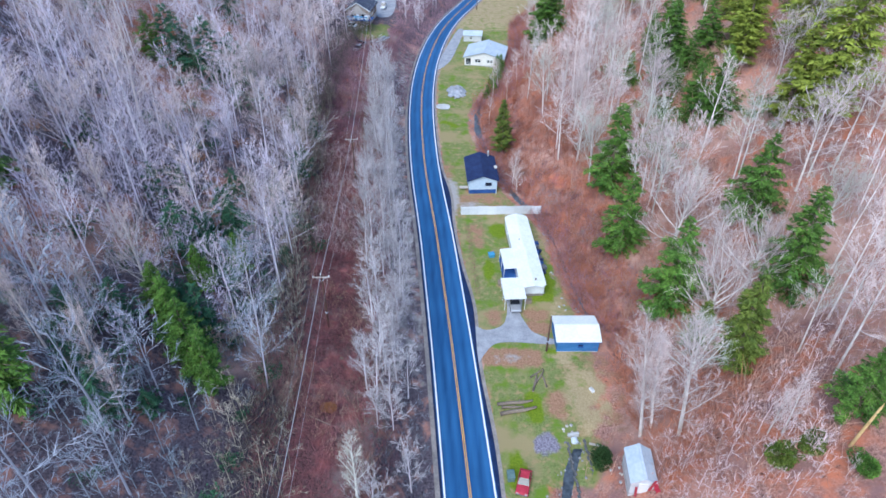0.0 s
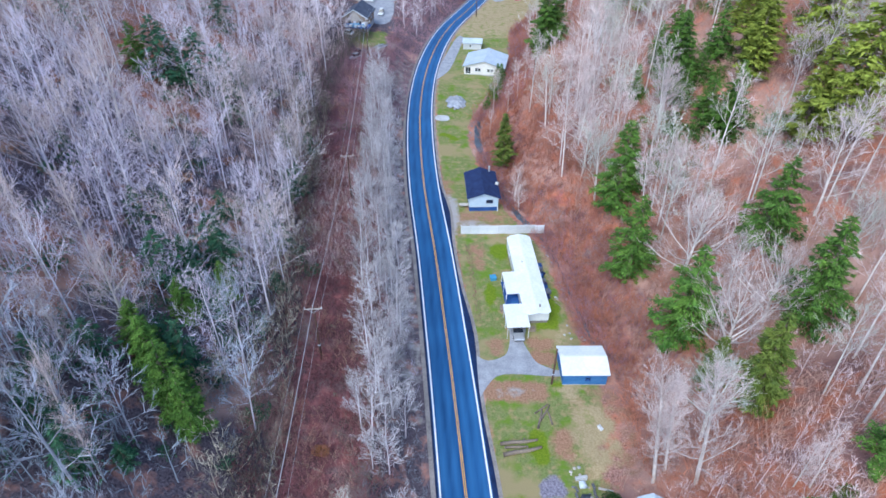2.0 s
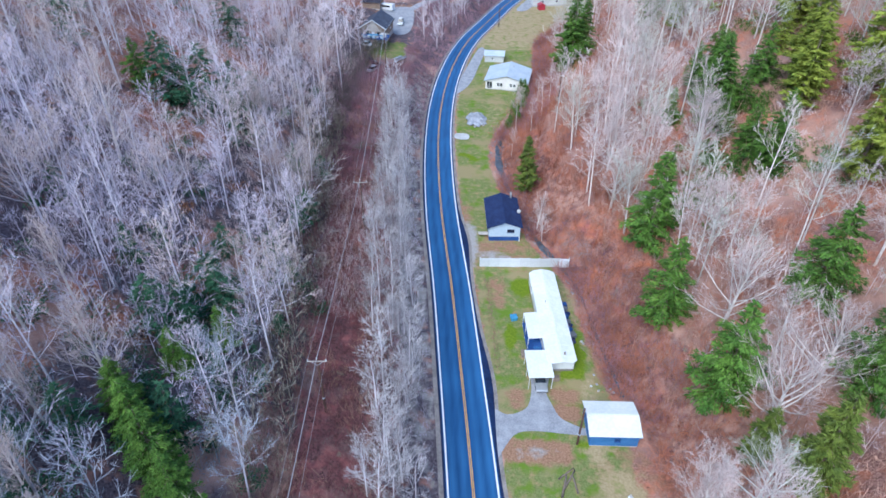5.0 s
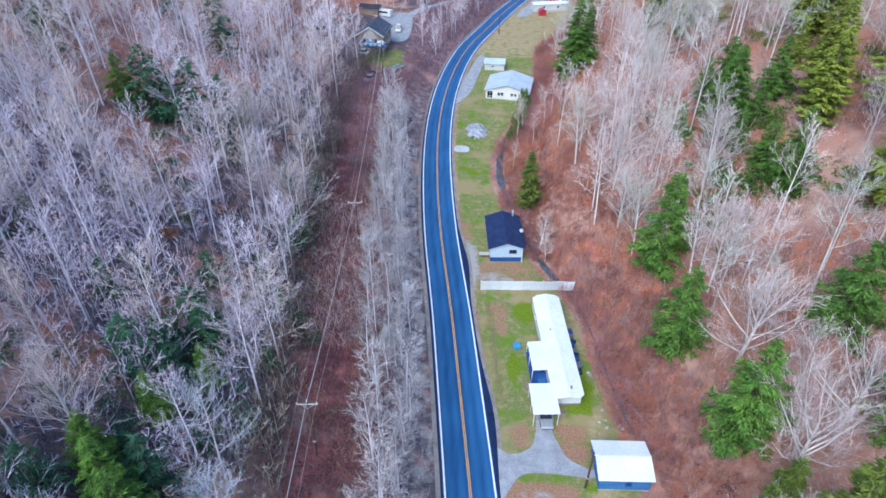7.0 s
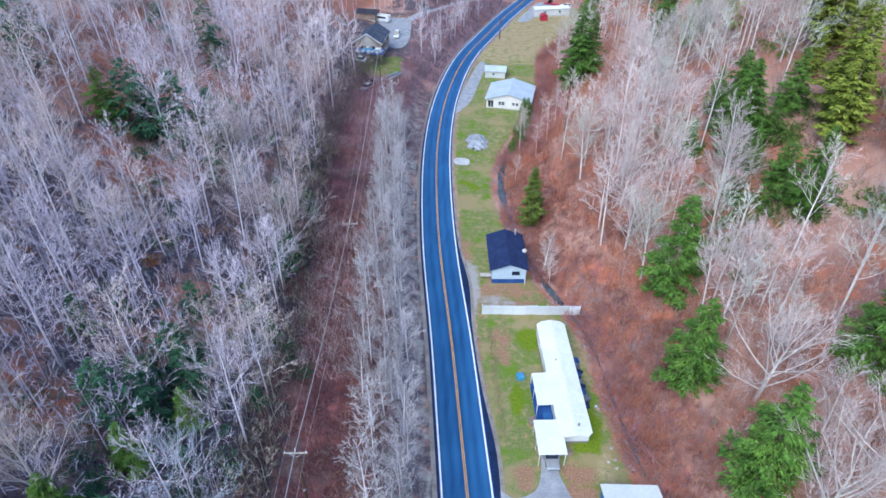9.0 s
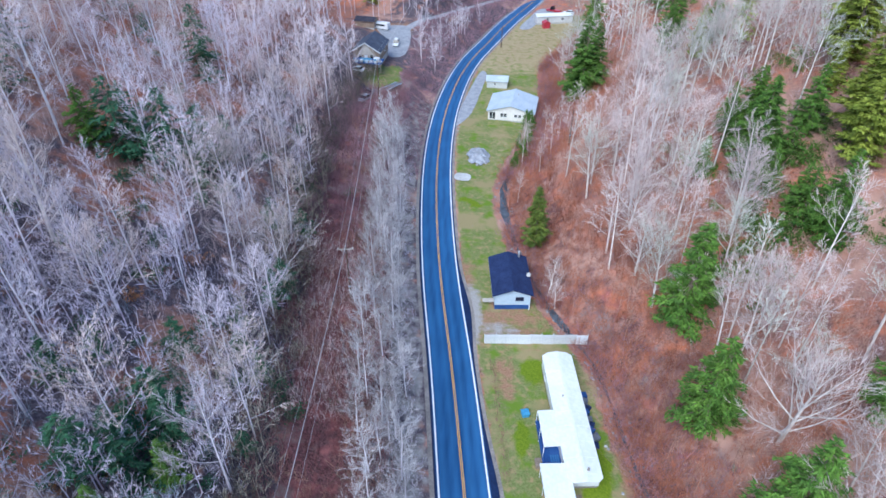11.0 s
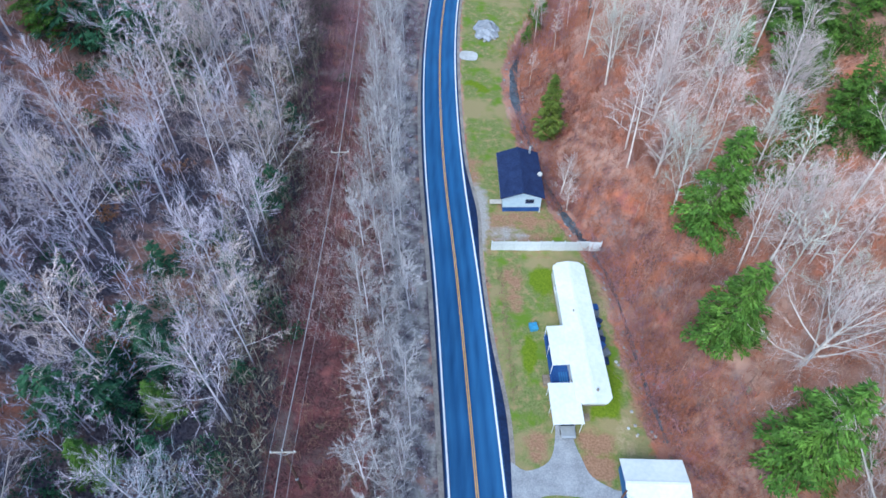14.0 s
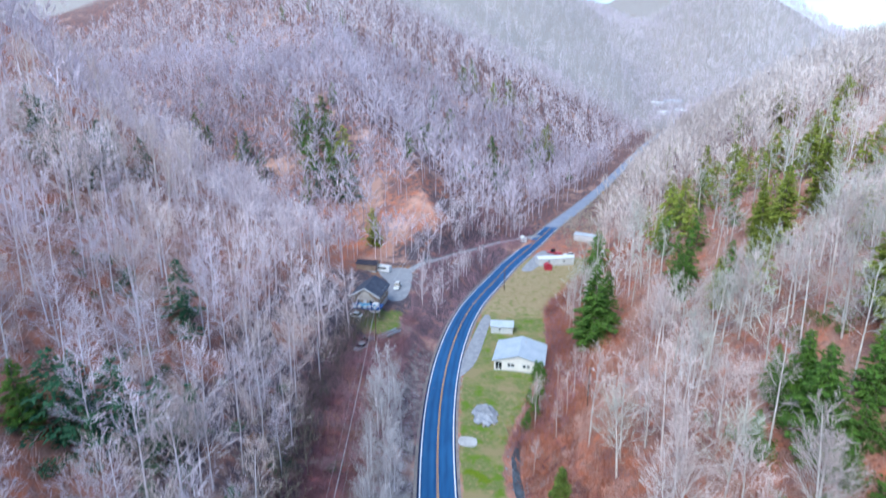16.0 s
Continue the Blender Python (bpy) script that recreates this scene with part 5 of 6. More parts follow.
# ---- the upper yard ----
white_house = gabled("farmhouse", 9.2, 197.4, -9, 12.2, 11.6, 2.5, 1.75, CREAM_WALL, GREY_METAL, "cream farmhouse with pale grey metal roof", over=0.5, plinth=0.3,
                     windows=[((-2.3, -5.82, 1.75), 0.8, 1.0, 0), ((-1.4, -5.82, 1.75), 0.8, 1.0, 0), ((1.5, -5.82, 1.75), 0.8, 0.8, 0), ((2.5, -5.82, 1.75), 0.7, 0.8, 0), ((-6.12, 2, 1.7), 1.0, 1.1, -90)],
                     doors=[((-6.12, -2, 1.3), 0.95, 2.0, -90)])
# flat dark sheet on the wall stands in for the shaded porch opening
recess = block("porch_shade_panel", white_house, (-4.9, -5.8, 1.45), (1.5, 0.08, 1.9), GLASS, bevel=0)
block("porch_post", recess, (0.0, -0.06, 0), (0.1, 0.1, 1.9), WHITE_PAINT)
block("rail", recess, (0.0, -0.08, -0.45), (1.5, 0.06, 0.06), WHITE_PAINT)
pipe("roof_vent", white_house, (1.2, 2.5, 4.0), (1.2, 2.5, 4.9), 0.12, 0.12, CONCRETE)
gabled("garage", 5.3, 217.7, 86, 4.6, 6.2, 2.1, 0.8, WHITE_WALL, GREY_METAL, "small white garage with grey metal roof", "garage", over=0.3, plinth=0.15,
       windows=[((-2.35, 0.6, 1.3), 0.7, 0.7, -90)])
patch("gravel_parking", [(-7.2, 189), (-5.6, 189), (-2.2, 197), (0.4, 213), (2.2, 227), (0.2, 229), (-3.0, 214), (-5.4, 200)], GRAVEL, "pale gravel parking strip beside the road", 0.08)
patch("gravel_parking", [(15.0, 277), (18.6, 276), (24.5, 288), (31, 302), (25, 304), (19.6, 291)], GRAVEL, "pale gravel turnout before the white mobile home", 0.08)
patch("concrete_slab", [(-5.5, 159.2), (-2.3, 158.6), (-2.2, 161.6), (-5.3, 162.0)], CONCRETE, "small pale concrete slab in the lawn", 0.14)

heap = thing("tarp_heap", -0.2, 170.6, None, 4, "heap under a crumpled grey tarp on the lawn", "heap")
hx, hy = np.meshgrid(np.linspace(-2.7, 2.7, 26), np.linspace(-4.4, 4.4, 34))
hx, hy = hx * np.sqrt(1 - (hy / 4.4) ** 2 / 2.2), hy * np.sqrt(1 - (hx / 2.7) ** 2 / 2.2)
hx, hy = hx * (1 + 0.1 * np.sin(hy * 1.9)), hy * (1 + 0.09 * np.sin(hx * 2.7 + 1))
fall = ramp(1.25 - np.hypot(hx / 2.9, hy / 4.7)) * (0.7 + 0.3 * waves(hx * 2.1, hy * 2.3, 1.0))
cover = new("tarp", mesh_from("tarp", np.stack([hx, hy, 1.8 * fall + 0.18 * waves(hx, hy, 0.23) * (fall > 0.05) + 0.03], -1).reshape(-1, 3), grid_faces(34, 26), TARP_GREY))
cover.parent = heap
clutter = thing("scrap_heap", 15.75, 92.0, None, 4, "dark blue tarps and scrap heaped along the mobile home", "scrap")
for k in range(9):
    block(("tarp", "board", "crate")[k % 3], clutter, (0.25 * math.sin(k * 2.3), -4.4 + k * 1.05, 0.3 + 0.12 * (k % 2)), (1.1 + 0.3 * math.sin(k), 1.0, 0.5 + 0.3 * (k % 3)), (NAVY_ROOF, GREY_PAINT, DARK_BLUE)[k % 3], (6 * math.sin(k), 5 * math.cos(k * 2), 23 * k), 0.09)
for k in range(7):
    block("stone", heap, (2.6 * math.cos(k * 0.9), 4.3 * math.sin(k * 0.9), 0.15), (0.7, 0.55, 0.4), STONE, (random.uniform(-20, 20), 9 * k, 47 * k), 0.1)

# ---- the lower yard ----
gabled("garden_shed", 22.6, 43.7, -3, 2.9, 4.6, 2.1, 0.9, WHITE_WALL, GREY_METAL, "garden shed with grey metal roof and red trim", "shed", over=0.15, plinth=0.15,
       windows=[], doors=[((0.0, -2.33, 1.2), 1.2, 1.9, 0)])
for sx in (-1, 1):
    shed_trim = thing("red_board", 22.5 + sx * 0.86, 41.1, None, 4, "red painted board leaning on the garden shed", "board")
    block("board", shed_trim, (0, 0, 1.2), (0.28, 0.1, 2.4), RED, (6, sx * 8, 0))
trim = thing("porch_chair", 23.9, 40.8, None, 20, "red wooden garden chair beside the shed", "chair")
block("seat", trim, (0, 0, 0.45), (0.6, 0.6, 0.07), RED)
block("backrest", trim, (0, 0.3, 0.85), (0.6, 0.06, 0.8), RED, (-12, 0, 0))
for sx in (-0.25, 0.25):
    for sy in (-0.25, 0.25):
        block("leg", trim, (sx, sy, 0.22), (0.06, 0.06, 0.44), RED, bevel=0)
car("red_car", 9.1, 44.7, 166, RED, "small red car parked on the grass", 3.6, 1.6, 1.45)
box = thing("utility_box", 7.5, 45.6, None, 5, "dull grey-green metal utility box on the grass", "box")
block("cabinet", box, (0, 0, 0.45), (0.9, 1.2, 0.9), GREEN_METAL, bevel=0.04)
block("lid", box, (0, 0, 0.93), (1.0, 1.3, 0.08), GREEN_METAL, bevel=0.03)

culvert = thing("culvert", 16.6, 52.0, 0.0, 12, "stone-lined ditch with a pale concrete culvert mouth", "culvert")
block("head_wall", culvert, (0, 0.4, -0.1), (1.6, 0.4, 0.9), CONCRETE, bevel=0.06)
pipe("pipe_mouth", culvert, (0, 0.1, -0.5), (0, -0.7, -0.55), 0.55, 0.55, GREY_METAL, 14)
for k in range(22):
    s = -1 if k % 2 else 1
    block("stone", culvert, (s * (1.2 + 0.1 * math.sin(k * 5)) - 0.13 * (k // 2), -0.9 - (k // 2) * 0.85, -0.1), (0.3, 0.75, 0.35), DARK_STONE, (5 * math.sin(k), 7 * math.cos(k * 3), 12 * math.sin(k * 2)), 0.09)
block("plank", culvert, (2.7, -1.9, 0.1), (2.4, 0.3, 0.1), PALE_WOOD, (0, 0, -25))



def log(x, y, turn, length, r, material=WOOD, label="weathered log lying on the grass", name="log", category="log"):
    ob = thing(name, x, y, None, turn, label, category, "logs on the lawn")
    pts = np.array([[-length / 2, 0, r], [-length / 6, 0.12 * r, r * 1.05], [length / 6, -0.3 * r, r], [length / 2, 0.2 * r, r * 0.9]])
    v, f = tube(pts, [r, r * 0.95, r * 0.85, r * 0.6], 8)
    caps = np.array([[0, i, i + 1] for i in range(1, 7)] + [[24, 24 + i, 25 + i] for i in range(1, 7)])
    bark = new("bark", mesh_from("bark", v, np.concatenate([f, caps]), material, True))
    bark.parent = ob
    pipe("stub", ob, (length * 0.1, 0, r), (length * 0.16, r * 1.6, r * 1.9), r * 0.35, r * 0.25, material, 6)


for args in ((8.9, 57.6, 8, 5.2, 0.26), (9.3, 56.1, 14, 5.4, 0.3), (8.4, 56.8, 4, 3.0, 0.2), (13.0, 62.6, 60, 3.2, 0.14), (12.2, 61.6, 75, 3.6, 0.16), (12.6, 63.4, 40, 2.8, 0.12), (13.6, 61.9, 100, 2.6, 0.13)):
    log(*args)
tub = thing("white_basin", 20.4, 60.2, None, 30, "old chipped white basin on bare ground", "basin")
block("bowl", tub, (0, 0, 0.22), (0.5, 0.9, 0.44), WHITE_PAINT, (8, 0, 0), 0.12)
block("hollow", tub, (0, 0, 0.44), (0.34, 0.72, 0.06), CONCRETE, (8, 0, 0), 0.02)
for k in range(26):
    x, y = ((15.9 + random.uniform(-0.7, 0.7), 53.4 + random.uniform(-0.6, 0.6)) if k < 5 else (21.0 + random.uniform(-1.6, 1.0), 43.6 + random.uniform(-1, 3)) if k < 15
            else (random.choice((18.5, 17.5, 19.7)) + random.uniform(-0.7, 0.7), random.uniform(76, 100)))
    rock = thing("pale_stone", x, y, None, random.uniform(0, 360), "pale loose stone lying on the ground", "stone", "loose stones")
    bm = bmesh.new()
    bmesh.ops.create_icosphere(bm, subdivisions=2, radius=random.uniform(0.1, 0.26))
    for v in bm.verts:
        v.co *= 1 + 0.3 * noise.noise(v.co * 4 + Vector((k, 0, 0)))
        v.co.z *= 0.6
    part("rock", bm, random.choice((CONCRETE, STONE, PALE_WOOD)), rock)
bed = np.array([(4.1 + 0.22 * math.sin(k * 2.2) - 0.1 * k, 81.5 + k * 1.2, k * 0.7, 0.6 + 0.3 * math.sin(k * 1.7) ** 2, 0) for k in range(18)])
scattered("flower_bed", [brushy(np.random.default_rng(3), 0.9, 16)], bed, BRUSH, "row of dry dark stems in the flower bed", "plants")

# ---- stream ----
for y0, y1 in ((-140, 52), (77, 288)):
    ys = np.arange(y0, y1, 1.5)
    sx = np.interp(ys, YG, STREAM_X)
    sv = np.concatenate([np.stack([sx + o * (0.34 + 0.14 * np.sin(ys * 0.7) + 0.95 * np.exp(-(((ys - 150) / 12) ** 2)) + 1.0 * np.exp(-(((ys - 112) / 4) ** 2)) + 0.5 * (ys < 52)), ys, ys * 0 - 0.52], -1) for o in (-0.8, -0.25, 0.25, 0.8)], 1).reshape(-1, 3)
    tagged(new("water", mesh_from("water", sv, grid_faces(len(ys), 4), WATER, True)), "narrow dark stream along the foot of the slope", "stream", kind="structure")
stones = np.random.default_rng(9)
ball = bmesh.new()
bmesh.ops.create_icosphere(ball, subdivisions=1, radius=0.5)
bv = np.array([v.co[:] for v in ball.verts]) * [1, 0.8, 0.55]
bf = np.array([[v.index for v in f.verts] for f in ball.faces])
ball.free()
sy = np.concatenate([stones.uniform(30, 52, 100), stones.uniform(77, 285, 800)])
sp = np.column_stack([np.interp(sy, YG, STREAM_X) + stones.normal(0, 0.8, 900), sy, stones.uniform(0, 6, 900), stones.uniform(0.2, 0.7, 900), np.zeros(900)])
scattered("stream_stones", [(bv, bf)], sp, STONE, "grey stones along the stream bed", "stones")

# ---- poles and wires ----
def utility_pole(x, y, height, arm, label, turn=0.0, lamp=False):
    ob = thing("utility_pole", x, y, None, turn, label, "utility pole", "utility poles")
    pipe("pole", ob, (0, 0, -0.5), (0.05, 0, height), 0.17, 0.11, POLE_WOOD)
    if arm:
        cross = block("crossarm", ob, (0, -0.14, height - 0.35), (arm, 0.12, 0.14), PALE_WOOD)
        for k in (-1, 0, 1):
            pipe("insulator", ob, (k * (arm / 2 - 0.12), -0.14, height - 0.28 + 0.3 * (k == 0)), (k * (arm / 2 - 0.12), -0.14, height - 0.02 + 0.42 * (k == 0)), 0.07, 0.05, WHITE_PAINT, 8)
        for s in (-1, 1):
            pipe("brace", ob, (0, -0.12, height - 1.1), (s * arm * 0.32, -0.14, height - 0.4), 0.025, 0.025, GREY_METAL, 5)
    if lamp:
        pipe("lamp_arm", ob, (0, 0, height - 0.4), (0.5, -0.7, height - 0.1), 0.04, 0.04, GREY_METAL, 6)
        block("lamp_head", ob, (0.55, -0.8, height - 0.15), (0.36, 0.6, 0.22), WHITE_PAINT, bevel=0.07)
    pipe("sleeve", ob, (0, 0, height * 0.28), (0, 0, height * 0.3), 0.19, 0.19, GREY_METAL)
    return Vector((x, y, ground_z(x, y) + height))


line = [utility_pole(x, y, h, 2.5, "tarred wooden utility pole with pale crossarm in the cleared strip", r)
        for x, y, h, r in ((-16.5, 26, 10.5, 3), (-19.1, 67.2, 10.2, 4), (-20.9, 110.5, 11.0, 6), (-26.3, 185.3, 14.0, 8), (-16, 300, 11, -20))]
utility_pole(14.6, 68.1, 7.4, 0, "thin dark pole with white yard lamp beside the shed", 0, True)
utility_pole(20.2, 163.5, 8.5, 0, "dark pole with white lamp at the foot of the slope", 0, True)
utility_pole(7.4, 254.0, 7.5, 0, "bare wooden pole beside the road")


def wire(a, b, sag, label, r=0.03):
    pts = np.array([a.lerp(b, t) - Vector((0, 0, 4 * sag * t * (1 - t))) for t in np.linspace(0, 1, 22)])
    v, f = tube(pts, np.full(22, r), 4)
    tagged(new("power_line", mesh_from("power_line", v, f, WIRE, True)), label, "power line", "overhead wires")


for a, b in zip(line, line[1:]):
    for off in (-1.1, 0.0, 1.1):
        wire(a + Vector((off, -0.14, 0.1)), b + Vector((off, -0.14, 0.1)), (b - a).length * 0.013, "grey overhead wire strung between the utility poles", 0.042 if off == 0 else 0.013)

# ---- the cabin clearing ----
dense = np.array([[np.interp(t, np.arange(len(DRIVE)), DRIVE[:, k]) for k in (0, 1)] for t in np.linspace(0, len(DRIVE) - 1, 60)])
for _ in range(6):
    dense[1:-1] = (dense[:-2] + 2 * dense[1:-1] + dense[2:]) / 4
run = np.gradient(dense, axis=0)
run /= np.linalg.norm(run, axis=1, keepdims=True)
side = np.column_stack([run[:, 1], -run[:, 0]])
cols = [dense + side * o for o in (-1.7, -0.6, 0.6, 1.7)]
verts = np.stack([np.column_stack([c, ground(c[:, 0], c[:, 1]) + 0.12]) for c in cols], 1).reshape(-1, 3)
tagged(new("dirt_drive", mesh_from("dirt_drive", verts, grid_faces(60, 4), GRAVEL, True)), "pale gravel drive that climbs to the cabin", "drive", kind="structure")
patch("gravel_lot", [(-37.5, 260), (-28.4, 264), (-24.6, 254), (-24.6, 233), (-30.4, 230.6), (-31.5, 244)], GRAVEL, "pale gravel lot beside the cabin", 0.14)
cabin = gabled("cabin", -34.0, 222.8, -6, 8.0, 11.5, 3.2, 2.4, CABIN_LOG, CABIN_ROOF, "weathered two-level cabin with dark roof", over=0.6, plinth=0.9,
               windows=[((-1.8, -5.85, 2.7), 1.1, 1.3, 0), ((1.8, -5.85, 2.7), 1.1, 1.3, 0), ((4.05, 1.5, 2.7), 1.0, 1.1, 90)], doors=[((0, -5.81, 2.0), 1.0, 2.1, 0)])
block("deck", cabin, (1.0, -8.4, 2.1), (9.5, 4.6, 0.2), DARK_BLUE)
for k in range(6):
    block("deck_post", cabin, (-3.4 + 1.8 * k, -10.5, 1.3), (0.16, 0.16, 3.4), WOOD)
block("deck_rail", cabin, (1.0, -10.6, 3.0), (9.5, 0.1, 0.12), PALE_WOOD)
block("turquoise_tarp", cabin, (0.6, -8.7, 2.5), (3.2, 2.4, 0.6), TARP_BLUE, bevel=0.2)
block("white_crate", cabin, (3.9, -8.0, 2.6), (1.8, 1.8, 0.9), WHITE_PAINT, bevel=0.1)
for k in range(9):
    block("crate", cabin, (-3.6 + 1.0 * k + 0.2 * math.sin(k * 3), -9.6 + 0.9 * math.sin(k * 2.1), 2.45 + 0.1 * (k % 3)), (0.9, 0.8, 0.6 + 0.2 * (k % 2)), (WHITE_PAINT, TARP_BLUE, PALE_BLUE_WALL)[k % 3], (0, 0, 29 * k), 0.06)
prism("gable_boards", cabin, [(-2.6, 3.0), (2.6, 3.0), (0.5, 6.0), (-0.5, 6.0)], -6.0, -5.86, PALE_WOOD, "pale boards in the gable")
for s in (-1, 1):
    block("bargeboard", cabin, (s * 2.3, -6.5, 5.3), (5.5, 0.12, 0.28), WHITE_PAINT, (0, s * 31, 0))
    pipe("porch_brace", cabin, (s * 3.6, -6.6, 2.2), (s * 2.2, -6.6, 5.0), 0.1, 0.1, PALE_WOOD, 6)
camper = thing("camper_trailer", -35.5, 258.5, None, 70, "white camper trailer parked behind the cabin", "camper")
block("body", camper, (0, 0, 1.5), (2.3, 5.8, 2.2), WHITE_PAINT, bevel=0.2)
block("roof_vent", camper, (0, 0.8, 2.68), (0.6, 0.6, 0.16), GREY_METAL, bevel=0.04)
block("window_band", camper, (-1.16, 0, 1.8), (0.04, 3.4, 0.6), GLASS, bevel=0.01)
for s in (-1, 1):
    wheel(camper, s * 1.0, -0.4)
block("drawbar", camper, (0, 3.5, 0.5), (0.14, 1.4, 0.12), GREY_PAINT)
gabled("lean_to_shed", -41, 259, 80, 5, 7, 2.2, 0.8, CABIN_LOG, DARK_ROOF, "brown shed with dark roof behind the cabin", "shed")
car("white_van", -28.4, 241.5, 178, WHITE_PAINT, "white van parked on the cabin's gravel", 5.0, 1.9, 2.0, category="van")
car("parked_car", -21.0, 275.5, 130, GREY_PAINT, "dark car parked on the drive")
car("parked_car", -36.0, 207.7, 75, WHITE_PAINT, "white car parked in the clearing below the cabin")
car("pickup_truck", -30.6, 196.5, 140, GREY_PAINT, "dark pickup truck parked below the clearing", 5.2, 1.9, 1.8, cargo=1, category="truck")
car("parked_car", -31.4, 191.8, 150, SILVER, "grey car parked below the clearing")
trailer = thing("flatbed_trailer", -25.8, 203.5, None, -36, "long dark grey flatbed trailer on the grass", "trailer")
block("bed", trailer, (0, 0, 0.75), (2.0, 7.5, 0.18), GREY_PAINT)
for s in (-1, 1):
    block("side_rail", trailer, (s * 1.0, 0, 0.95), (0.08, 7.4, 0.3), GREY_METAL)
    wheel(trailer, s * 0.95, -0.8)
    wheel(trailer, s * 0.95, 0.1)
block("drawbar", trailer, (0, 4.4, 0.65), (0.16, 1.6, 0.14), GREY_PAINT)

# ---- farther up the valley ----
gabled("mobile_home", 28.6, 285.5, 102, 4.2, 14.5, 2.4, 0.5, WHITE_WALL, WHITE_METAL, "white mobile home with red shed before it", "mobile home", over=0.2, plinth=0.6,
       windows=[((-2.15, 3, 1.9), 1.0, 0.9, -90), ((-2.15, -3, 1.9), 1.0, 0.9, -90)])
gabled("red_shed", 25.2, 278.4, 12, 2.6, 2.4, 1.9, 0.6, RED, RED, "small red shed beside the white mobile home", "shed", over=0.15, plinth=0.1)
car("red_truck", 30.2, 300.5, 60, RED, "red truck parked beside the road", 6.0, 2.1, 2.4, cargo=1, category="truck")
car("parked_car", 36.0, 298.0, 80, WHITE_PAINT, "white car parked beyond the mobile home")
gabled("mobile_home", 48, 322, 60, 4.4, 12, 2.4, 0.5, WHITE_WALL, GREY_METAL, "pale grey mobile home close to the road", "mobile home", over=0.2, plinth=0.6)
gabled("roadside_hut", 18.6, 318, 20, 2.2, 2.6, 1.9, 0.5, WHITE_WALL, WHITE_METAL, "small white roadside hut at the drive's mouth", "hut", over=0.15, plinth=0.1)
gabled("distant_house", 299, 1136, 60, 11, 26, 4, 2, WHITE_WALL, WHITE_METAL, "distant white house beside the valley road", over=0.4)
gabled("distant_house", 337, 1170, 80, 12, 30, 4, 2, WHITE_WALL, GREY_METAL, "distant pale house beside the valley road", over=0.4)
gabled("distant_house", 300, 1085, 70, 11, 22, 4, 2, WHITE_WALL, WHITE_METAL, "distant small white house beside the road", over=0.4)
gabled("distant_house", 330, 1097, 60, 10, 18, 4, 2, WHITE_WALL, WHITE_METAL, "distant white house at the edge of the woods", over=0.4)
sign = thing("warning_sign", 76, 432, None, 20, "orange warning sign beside the valley road", "sign")
pipe("post", sign, (0, 0, 0), (0, 0, 2.6), 0.06, 0.06, GREY_METAL, 6)
block("board", sign, (0, -0.06, 2.8), (1.3, 0.05, 1.3), LINE_YELLOW, (0, 45, 0))

# ---- evergreens ----
rng = np.random.default_rng(21)
FAR_GREEN = [joined(conifer(rng, rng.uniform(11, 14), rng.uniform(3.6, 4.4), 0.15, 0.5, 0.1, 9, 2.2)) for _ in range(4)]
HEMLOCK = [conifer(rng, rng.uniform(12.5, 14.5), rng.uniform(4.2, 4.8), 0.25, 1.8, 0.04, 27, 0.9, 0.34) for _ in range(4)]
PINE = [conifer(rng, rng.uniform(14, 17), rng.uniform(3.5, 4.1), 0.1, 1.7, 0.1, 24, 1.15, 0.3) for _ in range(4)]
SLIM = [conifer(rng, 18, rng.uniform(3.0, 3.4), 0.35, 1.5, 0.05, 22, 1.05, 0.3) for _ in range(2)]
LITE = [conifer(rng, rng.uniform(10, 13), rng.uniform(4.0, 4.8), 0.2, 1.0, 0.06, 10, 1.5, 0.5) for _ in range(4)]
hemlock_parts = tree_meshes(HEMLOCK, WOOD, NEEDLES)
pine_parts = tree_meshes(PINE, WOOD, NEEDLES_OLIVE)
dull_parts = tree_meshes(PINE, WOOD, NEEDLES_LAUREL)
slim_parts = tree_meshes(SLIM, WOOD, NEEDLES) * 2
teal_parts = tree_meshes(LITE, WOOD, NEEDLES_TEAL)
lite_hemlock, lite_pine = tree_meshes(LITE, WOOD, NEEDLES), tree_meshes(LITE, WOOD, NEEDLES_OLIVE)
for x, y, kind, size in GREENS:
    far_off = y > 205 or kind == "t"
    parts, label = {"h": (slim_parts, "tall slim green hemlock on the hillside"), "c": (lite_hemlock if far_off else hemlock_parts, "dense green hemlock with drooping boughs"), "o": (lite_pine if far_off else pine_parts, "yellow-green pine among bare trees"),
                    "d": (dull_parts, "olive green pine behind bare trees"), "t": (teal_parts, "small blue-green hemlock in the understorey")}[kind]
    one_tree("conifer", parts[rng.integers(4)], x, y, rng.uniform(0, 360), size * rng.uniform(1.0, 1.15), label, "evergreens")

